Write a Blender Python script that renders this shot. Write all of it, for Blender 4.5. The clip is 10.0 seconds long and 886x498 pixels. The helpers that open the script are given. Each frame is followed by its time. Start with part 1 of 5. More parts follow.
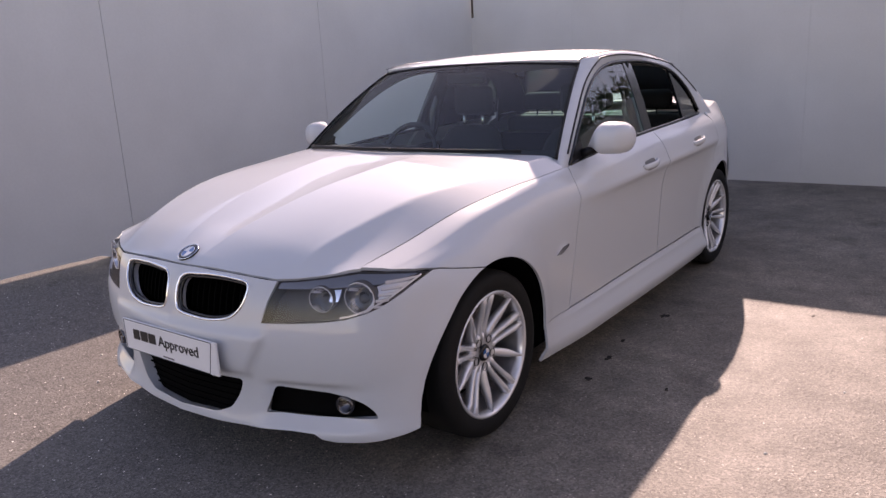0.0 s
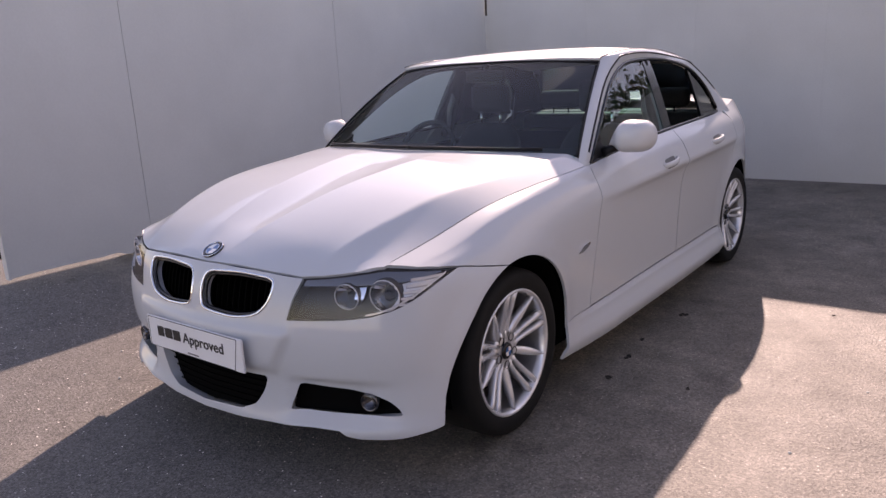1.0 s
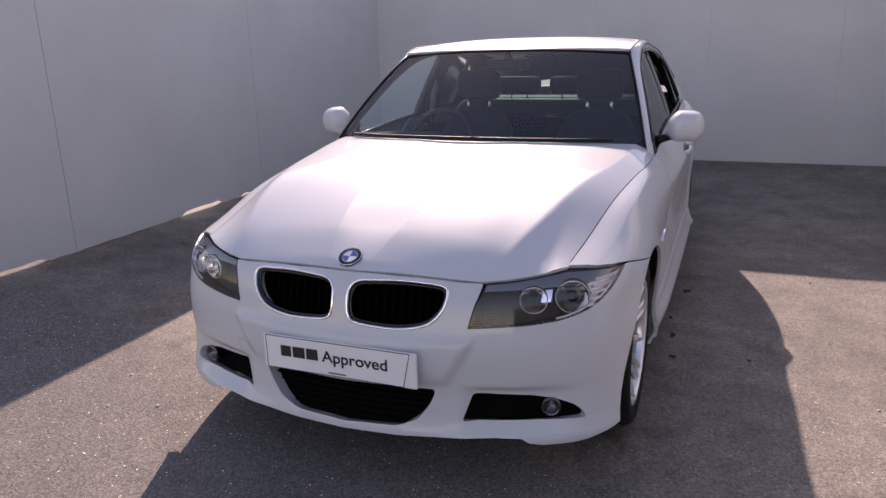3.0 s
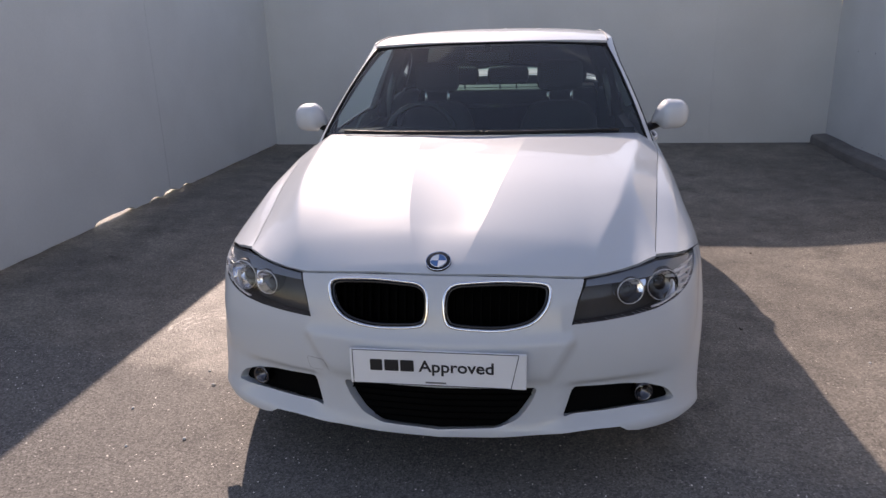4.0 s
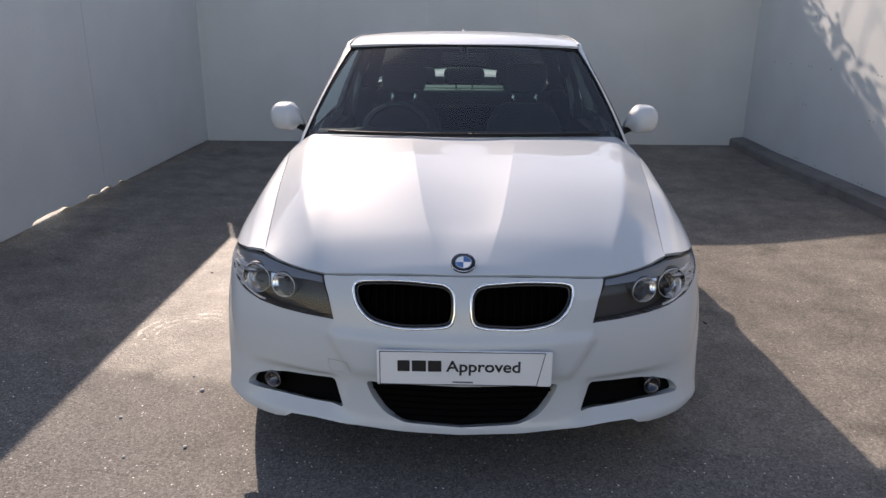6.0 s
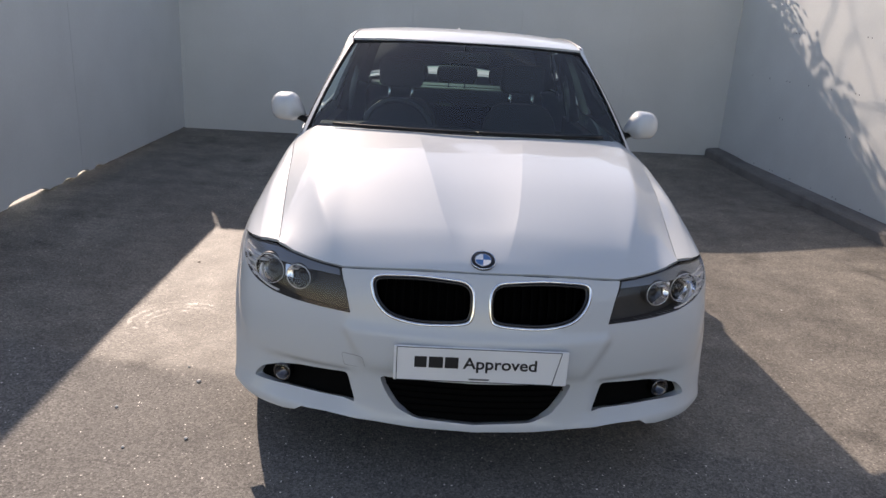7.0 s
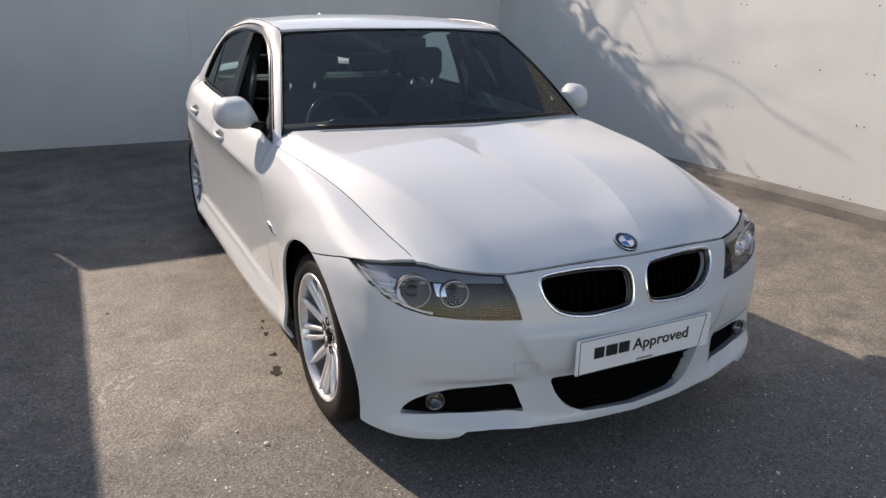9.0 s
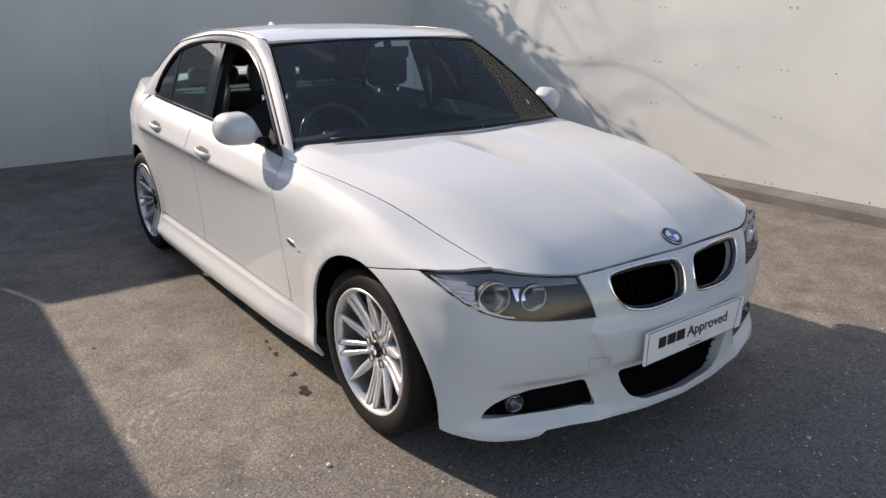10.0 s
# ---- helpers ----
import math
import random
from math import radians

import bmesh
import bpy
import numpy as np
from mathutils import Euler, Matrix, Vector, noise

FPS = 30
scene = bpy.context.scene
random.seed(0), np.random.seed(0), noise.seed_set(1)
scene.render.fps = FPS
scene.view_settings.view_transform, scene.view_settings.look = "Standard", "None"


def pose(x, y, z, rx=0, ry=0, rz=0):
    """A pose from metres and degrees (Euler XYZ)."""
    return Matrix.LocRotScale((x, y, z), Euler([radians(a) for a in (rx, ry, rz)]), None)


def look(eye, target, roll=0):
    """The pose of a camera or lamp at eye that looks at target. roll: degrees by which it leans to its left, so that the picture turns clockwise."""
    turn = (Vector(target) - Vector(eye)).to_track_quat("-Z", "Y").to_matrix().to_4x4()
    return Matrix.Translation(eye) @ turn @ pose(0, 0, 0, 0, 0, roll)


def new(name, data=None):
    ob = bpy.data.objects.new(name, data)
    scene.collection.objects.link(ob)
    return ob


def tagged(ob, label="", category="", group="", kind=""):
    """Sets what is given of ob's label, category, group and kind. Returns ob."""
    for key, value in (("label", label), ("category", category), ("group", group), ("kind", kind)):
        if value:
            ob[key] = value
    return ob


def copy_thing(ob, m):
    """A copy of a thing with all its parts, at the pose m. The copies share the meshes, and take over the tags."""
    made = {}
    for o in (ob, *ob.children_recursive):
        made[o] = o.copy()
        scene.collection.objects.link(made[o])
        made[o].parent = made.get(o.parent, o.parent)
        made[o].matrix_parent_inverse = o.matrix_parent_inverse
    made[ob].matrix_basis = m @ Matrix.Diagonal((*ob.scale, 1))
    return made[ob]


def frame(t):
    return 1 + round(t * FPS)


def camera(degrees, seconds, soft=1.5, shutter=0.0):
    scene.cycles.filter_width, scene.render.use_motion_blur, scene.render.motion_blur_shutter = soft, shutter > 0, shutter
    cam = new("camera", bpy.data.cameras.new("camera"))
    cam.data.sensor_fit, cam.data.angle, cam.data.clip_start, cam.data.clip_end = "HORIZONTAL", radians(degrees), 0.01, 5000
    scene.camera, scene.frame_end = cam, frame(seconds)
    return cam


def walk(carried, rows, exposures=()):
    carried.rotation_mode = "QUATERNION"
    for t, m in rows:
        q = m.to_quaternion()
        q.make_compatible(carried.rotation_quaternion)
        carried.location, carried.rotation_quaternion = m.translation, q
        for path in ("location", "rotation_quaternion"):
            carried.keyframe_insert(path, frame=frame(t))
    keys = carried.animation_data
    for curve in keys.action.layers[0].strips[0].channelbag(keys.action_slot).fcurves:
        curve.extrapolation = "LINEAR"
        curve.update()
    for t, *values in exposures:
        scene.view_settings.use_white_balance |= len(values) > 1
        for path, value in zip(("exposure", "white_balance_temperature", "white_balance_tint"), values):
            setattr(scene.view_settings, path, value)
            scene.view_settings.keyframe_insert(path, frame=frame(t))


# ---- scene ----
cam = camera(62.4, 10.0)
PATH = [
    (0, (2.264, -2.14, 1.36), (1.095, -0.588, 0.883), -3.0),
    (0.5, (2.268, -2.15, 1.36), (1.103, -0.596, 0.881), -3.0),
    (1, (2.223, -2.174, 1.363), (1.036, -0.637, 0.882), -3.0),
    (1.5, (2.031, -2.338, 1.385), (0.939, -0.735, 0.9), -2.0),
    (2, (1.772, -2.459, 1.39), (0.749, -0.812, 0.9), -1.4),
    (2.5, (1.471, -2.509, 1.405), (0.594, -0.788, 0.887), -2.8),
    (2.7, (1.347, -2.58, 1.428), (0.528, -0.836, 0.892), -2.2),
    (4, (0.359, -2.818, 1.504), (0.061, -0.934, 0.903), -1.7),
    (4.5, (0.051, -2.921, 1.536), (-0.07, -1.019, 0.932), -0.7),
    (5, (-0.005, -2.911, 1.538), (-0.064, -1.006, 0.931), 0.2),
    (6.5, (-0.044, -2.878, 1.53), (-0.075, -0.975, 0.916), 0.6),
    (7, (-0.208, -2.883, 1.522), (-0.143, -0.98, 0.91), 3.4),
    (7.5, (-0.535, -2.892, 1.532), (-0.3, -1.001, 0.923), 1.0),
    (8, (-0.866, -2.748, 1.497), (-0.451, -0.889, 0.888), -0.1),
    (8.5, (-1.268, -2.613, 1.495), (-0.62, -0.823, 0.882), -0.4),
    (9, (-1.569, -2.413, 1.5), (-0.71, -0.722, 0.865), 0.9),
    (9.5, (-1.822, -2.222, 1.512), (-0.834, -0.602, 0.879), 0.7),
    (10, (-2.102, -2.117, 1.524), (-0.96, -0.598, 0.897), 0.2),
]
walk(cam, [(t, look(eye, target, roll)) for t, eye, target, roll in PATH],
     exposures=[(0.0, 0.92, 8950, 39), (2.7, 0.80, 8750, 39), (4.2, 0.67, 8450, 27), (7.5, 0.69, 8500, 22), (10.0, 0.69, 8650, 20)])

# ---- light ----
SUN = Vector((-0.609, 1.636, 1.0)).normalized()          # direction towards the sun
world = bpy.data.worlds.new("sky")
scene.world = world
world.use_nodes = True
wn = world.node_tree
sky = wn.nodes.new("ShaderNodeTexSky")
sky.sky_type = "NISHITA"
sky.sun_disc = False
sky.sun_elevation = math.asin(SUN.z)
sky.sun_rotation = math.atan2(SUN.x, SUN.y)
sky.dust_density = 0.35
sky.ozone_density = 1.8
wn.links.new(sky.outputs[0], wn.nodes["Background"].inputs[0])
wn.nodes["Background"].inputs[1].default_value = 0.15
sun = new("sun", bpy.data.lights.new("sun", "SUN"))
sun.data.energy = 3.9
sun.data.angle = radians(0.5)
sun.data.color = (0.955, 0.965, 0.965)
sun.matrix_world = look(SUN * 30, (0, 0, 0))


# ---- materials ----
def material(name, colour, rough=0.5, metal=0.0, coat=0.0, trans=0.0, ior=1.5, spread=0.0, grain=0.0, bump=0.0, scale=6.0, fine=180.0, piece=0.0):
    """A surface with two scales of variation in colour, and a fine relief."""
    m = bpy.data.materials.new(name)
    m.use_nodes = True
    nt = m.node_tree
    b = nt.nodes["Principled BSDF"]
    b.inputs["Base Color"].default_value = (*colour, 1)
    b.inputs["Roughness"].default_value = rough
    b.inputs["Metallic"].default_value = metal
    b.inputs["Coat Weight"].default_value = coat
    b.inputs["Coat Roughness"].default_value = 0.035
    b.inputs["Transmission Weight"].default_value = trans
    b.inputs["IOR"].default_value = ior
    if spread or grain or bump or piece:
        tc = nt.nodes.new("ShaderNodeTexCoord")
        big = nt.nodes.new("ShaderNodeTexNoise")
        big.inputs["Scale"].default_value = scale
        big.inputs["Detail"].default_value = 6
        tiny = nt.nodes.new("ShaderNodeTexNoise")
        tiny.inputs["Scale"].default_value = fine
        tiny.inputs["Detail"].default_value = 3
        for n in (big, tiny):
            nt.links.new(tc.outputs["Object"], n.inputs["Vector"])
        total = None
        for node, amount in ((big, spread), (tiny, grain)):
            mr = nt.nodes.new("ShaderNodeMapRange")
            mr.inputs["From Min"].default_value, mr.inputs["From Max"].default_value = 0.3, 0.7
            mr.inputs["To Min"].default_value, mr.inputs["To Max"].default_value = 1 - amount, 1 + amount
            nt.links.new(node.outputs["Fac"], mr.inputs["Value"])
            if total is None:
                total = mr.outputs[0]
            else:
                mul = nt.nodes.new("ShaderNodeMath")
                mul.operation = "MULTIPLY"
                nt.links.new(total, mul.inputs[0])
                nt.links.new(mr.outputs[0], mul.inputs[1])
                total = mul.outputs[0]
        if piece:
            oi = nt.nodes.new("ShaderNodeObjectInfo")
            mr = nt.nodes.new("ShaderNodeMapRange")
            mr.inputs["To Min"].default_value, mr.inputs["To Max"].default_value = 1 - piece, 1 + piece
            nt.links.new(oi.outputs["Random"], mr.inputs["Value"])
            mul = nt.nodes.new("ShaderNodeMath")
            mul.operation = "MULTIPLY"
            nt.links.new(total, mul.inputs[0])
            nt.links.new(mr.outputs[0], mul.inputs[1])
            total = mul.outputs[0]
        mix = nt.nodes.new("ShaderNodeVectorMath")
        mix.operation = "SCALE"
        mix.inputs[0].default_value = colour
        nt.links.new(total, mix.inputs["Scale"])
        nt.links.new(mix.outputs[0], b.inputs["Base Color"])
        if bump:
            bp = nt.nodes.new("ShaderNodeBump")
            bp.inputs["Strength"].default_value = bump
            bp.inputs["Distance"].default_value = 0.004
            nt.links.new(tiny.outputs["Fac"], bp.inputs["Height"])
            nt.links.new(bp.outputs[0], b.inputs["Normal"])
    return m


PAINT = material("white_car_paint", (0.545, 0.575, 0.597), rough=0.5, coat=0.75, grain=0.01, fine=900)
PAINT.node_tree.nodes["Principled BSDF"].inputs["Specular IOR Level"].default_value = 0.15
BLACK = material("black_plastic", (0.007, 0.007, 0.008), rough=0.45, grain=0.1, bump=0.05, fine=600)
GLOSS = material("gloss_black_trim", (0.008, 0.008, 0.009), rough=0.12)
RUBBER = material("tyre_rubber", (0.010, 0.010, 0.010), rough=0.7, spread=0.2, grain=0.15, bump=0.1, fine=300)
RUBBER.node_tree.nodes["Principled BSDF"].inputs["Specular IOR Level"].default_value = 0.2
CHROME = material("chrome", (0.85, 0.86, 0.88), rough=0.06, metal=1.0)
ALLOY = material("silver_alloy", (0.78, 0.79, 0.81), rough=0.26, metal=0.6, coat=0.6, grain=0.03, fine=700)
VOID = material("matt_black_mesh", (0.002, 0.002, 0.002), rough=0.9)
STEEL = material("brake_steel", (0.35, 0.34, 0.33), rough=0.35, metal=1.0, grain=0.08, fine=250)
# near-black: the shade inside openings and gaps is put into this colour
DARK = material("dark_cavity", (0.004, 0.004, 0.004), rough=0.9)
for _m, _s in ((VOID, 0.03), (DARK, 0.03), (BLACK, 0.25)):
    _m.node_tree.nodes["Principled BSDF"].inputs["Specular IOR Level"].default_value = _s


def pane_material(name, tint, ior=1.5, rough=0.0, most=1.0):
    """Thin glass: what passes is tinted, and its gloss rises at a glancing view, up to most."""
    m = bpy.data.materials.new(name)
    m.use_nodes = True
    nt = m.node_tree
    nt.nodes.remove(nt.nodes["Principled BSDF"])
    clear = nt.nodes.new("ShaderNodeBsdfTransparent")
    clear.inputs[0].default_value = (*tint, 1)
    gloss = nt.nodes.new("ShaderNodeBsdfGlossy")
    gloss.inputs["Roughness"].default_value = rough
    fres = nt.nodes.new("ShaderNodeFresnel")
    fres.inputs["IOR"].default_value = ior
    mix = nt.nodes.new("ShaderNodeMixShader")
    cap = nt.nodes.new("ShaderNodeMath")
    cap.operation = "MINIMUM"
    cap.inputs[1].default_value = most
    nt.links.new(fres.outputs[0], cap.inputs[0])
    nt.links.new(cap.outputs[0], mix.inputs[0])
    nt.links.new(clear.outputs[0], mix.inputs[1])
    nt.links.new(gloss.outputs[0], mix.inputs[2])
    nt.links.new(mix.outputs[0], nt.nodes["Material Output"].inputs[0])
    return m


GLASS = pane_material("tinted_glass", (0.64, 0.80, 0.79), 1.75, most=0.085)
SIDE_GLASS = pane_material("green_tinted_side_glass", (0.56, 0.92, 0.88), 1.75)
QUARTER = pane_material("dark_quarter_glass", (0.10, 0.12, 0.12), 1.6)
LENS = pane_material("clear_lens", (0.95, 0.96, 0.97), 1.5, most=0.14)
# barrel alloy darkened in colour for the shade between the spokes
BARREL = material("shade_darkened_alloy", (0.25, 0.25, 0.26), rough=0.4, metal=0.7, spread=0.2, scale=15)
AMBER = material("clear_indicator", (0.80, 0.79, 0.80), rough=0.22, metal=0.3)
BOWL = material("satin_chrome_reflector", (0.88, 0.89, 0.92), rough=0.09, metal=1.0)
BROW = material("satin_blue_grey_trim", (0.20, 0.21, 0.23), rough=0.28, metal=0.5)
FOGBOWL = material("smoked_chrome", (0.13, 0.13, 0.14), rough=0.12, metal=1.0)
LAMPGREY = material("lamp_grey", (0.078, 0.072, 0.069), rough=0.5, metal=0.0, spread=0.08, scale=20)
LINER = material("dark_trim_cloth", (0.022, 0.022, 0.024), rough=0.9, grain=0.1, fine=400)
for _m, _s in ((LINER, 0.1), (LAMPGREY, 0.15)):
    _m.node_tree.nodes["Principled BSDF"].inputs["Specular IOR Level"].default_value = _s
HEADLINING = material("pale_headliner_cloth", (0.20, 0.21, 0.21), rough=0.9, grain=0.1, fine=400)
SEAT = material("dark_seat_cloth", (0.016, 0.016, 0.019), rough=0.85, spread=0.15, grain=0.15, bump=0.1, fine=500)
PLATE = material("white_plate", (0.78, 0.79, 0.80), rough=0.3, spread=0.03)
INK = material("black_print", (0.01, 0.01, 0.012), rough=0.5)
BLUE = material("blue_enamel", (0.02, 0.12, 0.32), rough=0.15, coat=1.0)
WHITE = material("white_enamel", (0.8, 0.8, 0.8), rough=0.15, coat=1.0)
WALL = material("painted_board", (0.575, 0.587, 0.575), rough=0.55, spread=0.05, grain=0.02, bump=0.06, scale=1.5, fine=60, piece=0.008)
GREYTRIM = material("satin_grey", (0.16, 0.165, 0.175), rough=0.3, metal=0.6)
KERB = material("kerb_concrete", (0.15, 0.14, 0.13), rough=0.9, spread=0.25, grain=0.25, bump=0.5, scale=3, fine=120)

# for the added wall that only darkens reflections
YARD = material("unseen_wall_dark", (0.07, 0.058, 0.05), rough=0.9, spread=0.2, grain=0.15, scale=2, fine=30)


# ---- builders ----
def link(name, me, mat, parent=None, label=""):
    ob = new(name, me)
    if mat:
        me.materials.append(mat)
    if parent:
        ob.parent = parent
    if label:
        ob["label"] = label
    return ob


def part(name, bm, mat, parent=None, label="", smooth=True):
    me = bpy.data.meshes.new(name)
    bmesh.ops.recalc_face_normals(bm, faces=bm.faces[:])
    for f in bm.faces:
        f.smooth = smooth
    bm.to_mesh(me)
    bm.free()
    return link(name, me, mat, parent, label)


def thing(name, label, category, at=(0, 0, 0), group="", kind=""):
    ob = new(name)
    ob.location = at
    return tagged(ob, label, category, group, kind)


def box(lo, hi, bevel=0.0, seg=2, bm=None):
    bm = bm or bmesh.new()
    r = bmesh.ops.create_cube(bm, size=1.0)
    vs = r["verts"]
    for v in vs:
        v.co = Vector([lo[i] + (v.co[i] + 0.5) * (hi[i] - lo[i]) for i in range(3)])
    if bevel:
        es = list({e for v in vs for e in v.link_edges})
        bmesh.ops.bevel(bm, geom=es, offset=bevel, segments=seg, affect="EDGES", profile=0.5)
    return bm


def smooth01(a, b, x):
    t = min(1.0, max(0.0, (x - a) / (b - a)))
    return t * t * (3 - 2 * t)


def spline(pts):
    """A smooth curve through pairs (t, value): value at any t, clamped at the ends."""
    xs = [p[0] for p in pts]
    ys = [np.array(p[1], float) for p in pts]
    n = len(xs)
    m = []
    for i in range(n):
        if i == 0:
            m.append((ys[1] - ys[0]) / (xs[1] - xs[0]))
        elif i == n - 1:
            m.append((ys[-1] - ys[-2]) / (xs[-1] - xs[-2]))
        else:
            m.append((ys[i + 1] - ys[i - 1]) / (xs[i + 1] - xs[i - 1]))

    def at(t):
        if t <= xs[0]:
            return ys[0] + (t - xs[0]) * m[0]
        if t >= xs[-1]:
            return ys[-1] + (t - xs[-1]) * m[-1]
        i = 0
        while xs[i + 1] < t:
            i += 1
        h = xs[i + 1] - xs[i]
        s = (t - xs[i]) / h
        return ((2 * s ** 3 - 3 * s ** 2 + 1) * ys[i] + (s ** 3 - 2 * s ** 2 + s) * h * m[i]
                + (-2 * s ** 3 + 3 * s ** 2) * ys[i + 1] + (s ** 3 - s ** 2) * h * m[i + 1])
    return at


def inside(poly, p):
    x, y = p
    c = False
    j = len(poly) - 1
    for i in range(len(poly)):
        xi, yi = poly[i]
        xj, yj = poly[j]
        if (yi > y) != (yj > y) and x < (xj - xi) * (y - yi) / (yj - yi) + xi:
            c = not c
        j = i
    return c


def dense(poly, step, sx=1.0, sy=1.0):
    """The closed outline with points added so that no edge is longer than step (in scaled units)."""
    out = []
    for i, a in enumerate(poly):
        b = poly[(i + 1) % len(poly)]
        d = math.hypot((b[0] - a[0]) * sx, (b[1] - a[1]) * sy)
        k = max(1, math.ceil(d / step))
        out += [(a[0] + (b[0] - a[0]) * j / k, a[1] + (b[1] - a[1]) * j / k) for j in range(k)]
    return out


def rounded(poly, r, k=4):
    """The closed outline with its corners rounded by about r."""
    out = []
    n = len(poly)
    for i in range(n):
        p, a, b = Vector(poly[i]), Vector(poly[i - 1]), Vector(poly[(i + 1) % n])
        ra = min(r, (a - p).length * 0.45)
        rb = min(r, (b - p).length * 0.45)
        s, e = p + (a - p).normalized() * ra, p + (b - p).normalized() * rb
        for j in range(k + 1):
            t = j / k
            q = s * (1 - t) ** 2 + p * 2 * t * (1 - t) + e * t ** 2
            out.append((q.x, q.y))
    return out


from mathutils.geometry import delaunay_2d_cdt


def normal_of(f, u, v, e=1e-3):
    du = Vector(f(u + e, v)) - Vector(f(u - e, v))
    dv = Vector(f(u, v + e)) - Vector(f(u, v - e))
    n = du.cross(dv)
    return n.normalized() if n.length > 1e-12 else Vector((0, 0, 1))


def panel(name, outline, f, mat, parent, label="", holes=(), step=0.05, su=1.0, sv=1.0, flange=0.012, flip=False, mirror=False, lift=0.0, edge=0.4, lines=()):
    """One body panel: the region of the surface f(u, v) within the outline, with turned-in edges.
    su, sv: metres per unit of u and v. mirror: the panel of the other side of the car."""
    outs = [dense(o, step * edge, su, sv) for o in (outline, *holes)]
    pts, edges = [], []
    for o in outs:
        b = len(pts)
        pts += o
        edges += [(b + i, b + (i + 1) % len(o)) for i in range(len(o))]
    for o in lines:
        o = [p for p in o if inside(outs[0], p)]
        b = len(pts)
        pts += o
        edges += [(b + i, b + i + 1) for i in range(len(o) - 1)]
    us = [p[0] for p in outs[0]]
    vs = [p[1] for p in outs[0]]
    gu, gv = step / su, step / sv
    rim = np.array(pts)
    k = 0
    v = min(vs) + gv * 0.5
    while v < max(vs):
        u = min(us) + gu * (0.25 if k % 2 else 0.75)
        while u < max(us):
            if inside(outs[0], (u, v)) and not any(inside(h, (u, v)) for h in outs[1:]):
                d = np.hypot((rim[:, 0] - u) * su, (rim[:, 1] - v) * sv).min()
                if d > step * 0.35:
                    pts.append((u, v))
            u += gu
        v += gv * 0.87
        k += 1
    scaled = [Vector((p[0] * su, p[1] * sv)) for p in pts]
    co, _, faces, _, _, _ = delaunay_2d_cdt(scaled, edges, [], 0, 1e-5)
    tri = []
    for fc in faces:
        c = sum((co[i] for i in fc), Vector((0, 0))) / len(fc)
        c = (c.x / su, c.y / sv)
        if inside(outs[0], c) and not any(inside(h, c) for h in outs[1:]):
            tri.append(tuple(fc))
    s = -1 if mirror else 1
    verts, norms = [], []
    for c in co:
        p = Vector(f(c.x / su, c.y / sv))
        n = normal_of(f, c.x / su, c.y / sv)
        if flip:
            n = -n
        p = p + n * lift
        verts.append(Vector((p.x * s, p.y, p.z)))
        norms.append(Vector((n.x * s, n.y, n.z)))
    count = {}
    for t in tri:
        for i in range(len(t)):
            e = (t[i], t[(i + 1) % len(t)])
            count[tuple(sorted(e))] = count.get(tuple(sorted(e)), []) + [e]
    out_faces = []
    for t in tri:
        a, b, c = (verts[i] for i in t[:3])
        g = (b - a).cross(c - a)
        out_faces.append(t if g.dot(norms[t[0]] + norms[t[1]] + norms[t[2]]) > 0 else t[::-1])
    loops = [norms[i] for t in out_faces for i in t]
    smooth = [True] * len(out_faces)
    if flange:
        inner = {}
        for es in list(count.values()):
            if len(es) == 1:
                for i in es[0]:
                    if i not in inner:
                        inner[i] = len(verts)
                        verts.append(verts[i] - norms[i] * flange)
        direct = {}
        for t in out_faces:
            for i in range(len(t)):
                direct[(t[i], t[(i + 1) % len(t)])] = True
        for es in count.values():
            if len(es) == 1:
                a, b = es[0]
                if (a, b) not in direct:
                    a, b = b, a
                out_faces.append((b, a, inner[a], inner[b]))
                loops += [Vector((0, 0, 0))] * 4
                smooth.append(False)
    used = sorted({i for t in out_faces for i in t})
    remap = {i: k for k, i in enumerate(used)}
    me = bpy.data.meshes.new(name)
    me.from_pydata([verts[i] for i in used], [], [[remap[i] for i in t] for t in out_faces])
    me.polygons.foreach_set("use_smooth", smooth)
    me.normals_split_custom_set([tuple(n) for n in loops])
    return link(name, me, mat, parent, label)


def both(name, outline, f, mat, parent, label="", **kw):
    return [panel(name, outline, f, mat, parent, label, mirror=m, **kw) for m in (False, True)]


def tube(pts, r, n=8, closed=False, bm=None, squash=(1.0, 1.0), up=(0, 0, 1)):
    """A round or oval bar along the points; r a number or one for each point."""
    bm = bm or bmesh.new()
    pts = [Vector(p) for p in pts]
    rings = []
    for i, p in enumerate(pts):
        a = pts[i - 1] if (i or closed) else p
        b = pts[(i + 1) % len(pts)] if (i < len(pts) - 1 or closed) else p
        d = (b - a).normalized()
        side = d.cross(Vector(up))
        side = side.normalized() if side.length > 1e-4 else d.orthogonal().normalized()
        top = side.cross(d)
        rr = r[i] if hasattr(r, "__len__") else r
        rings.append([bm.verts.new(p + (side * math.cos(q) * squash[0] + top * math.sin(q) * squash[1]) * rr)
                      for q in [2 * math.pi * j / n for j in range(n)]])
    m = len(rings)
    for i in range(m if closed else m - 1):
        a, b = rings[i], rings[(i + 1) % m]
        for j in range(n):
            bm.faces.new((a[j], a[(j + 1) % n], b[(j + 1) % n], b[j]))
    if not closed:
        bm.faces.new(rings[0][::-1])
        bm.faces.new(rings[-1])
    return bm


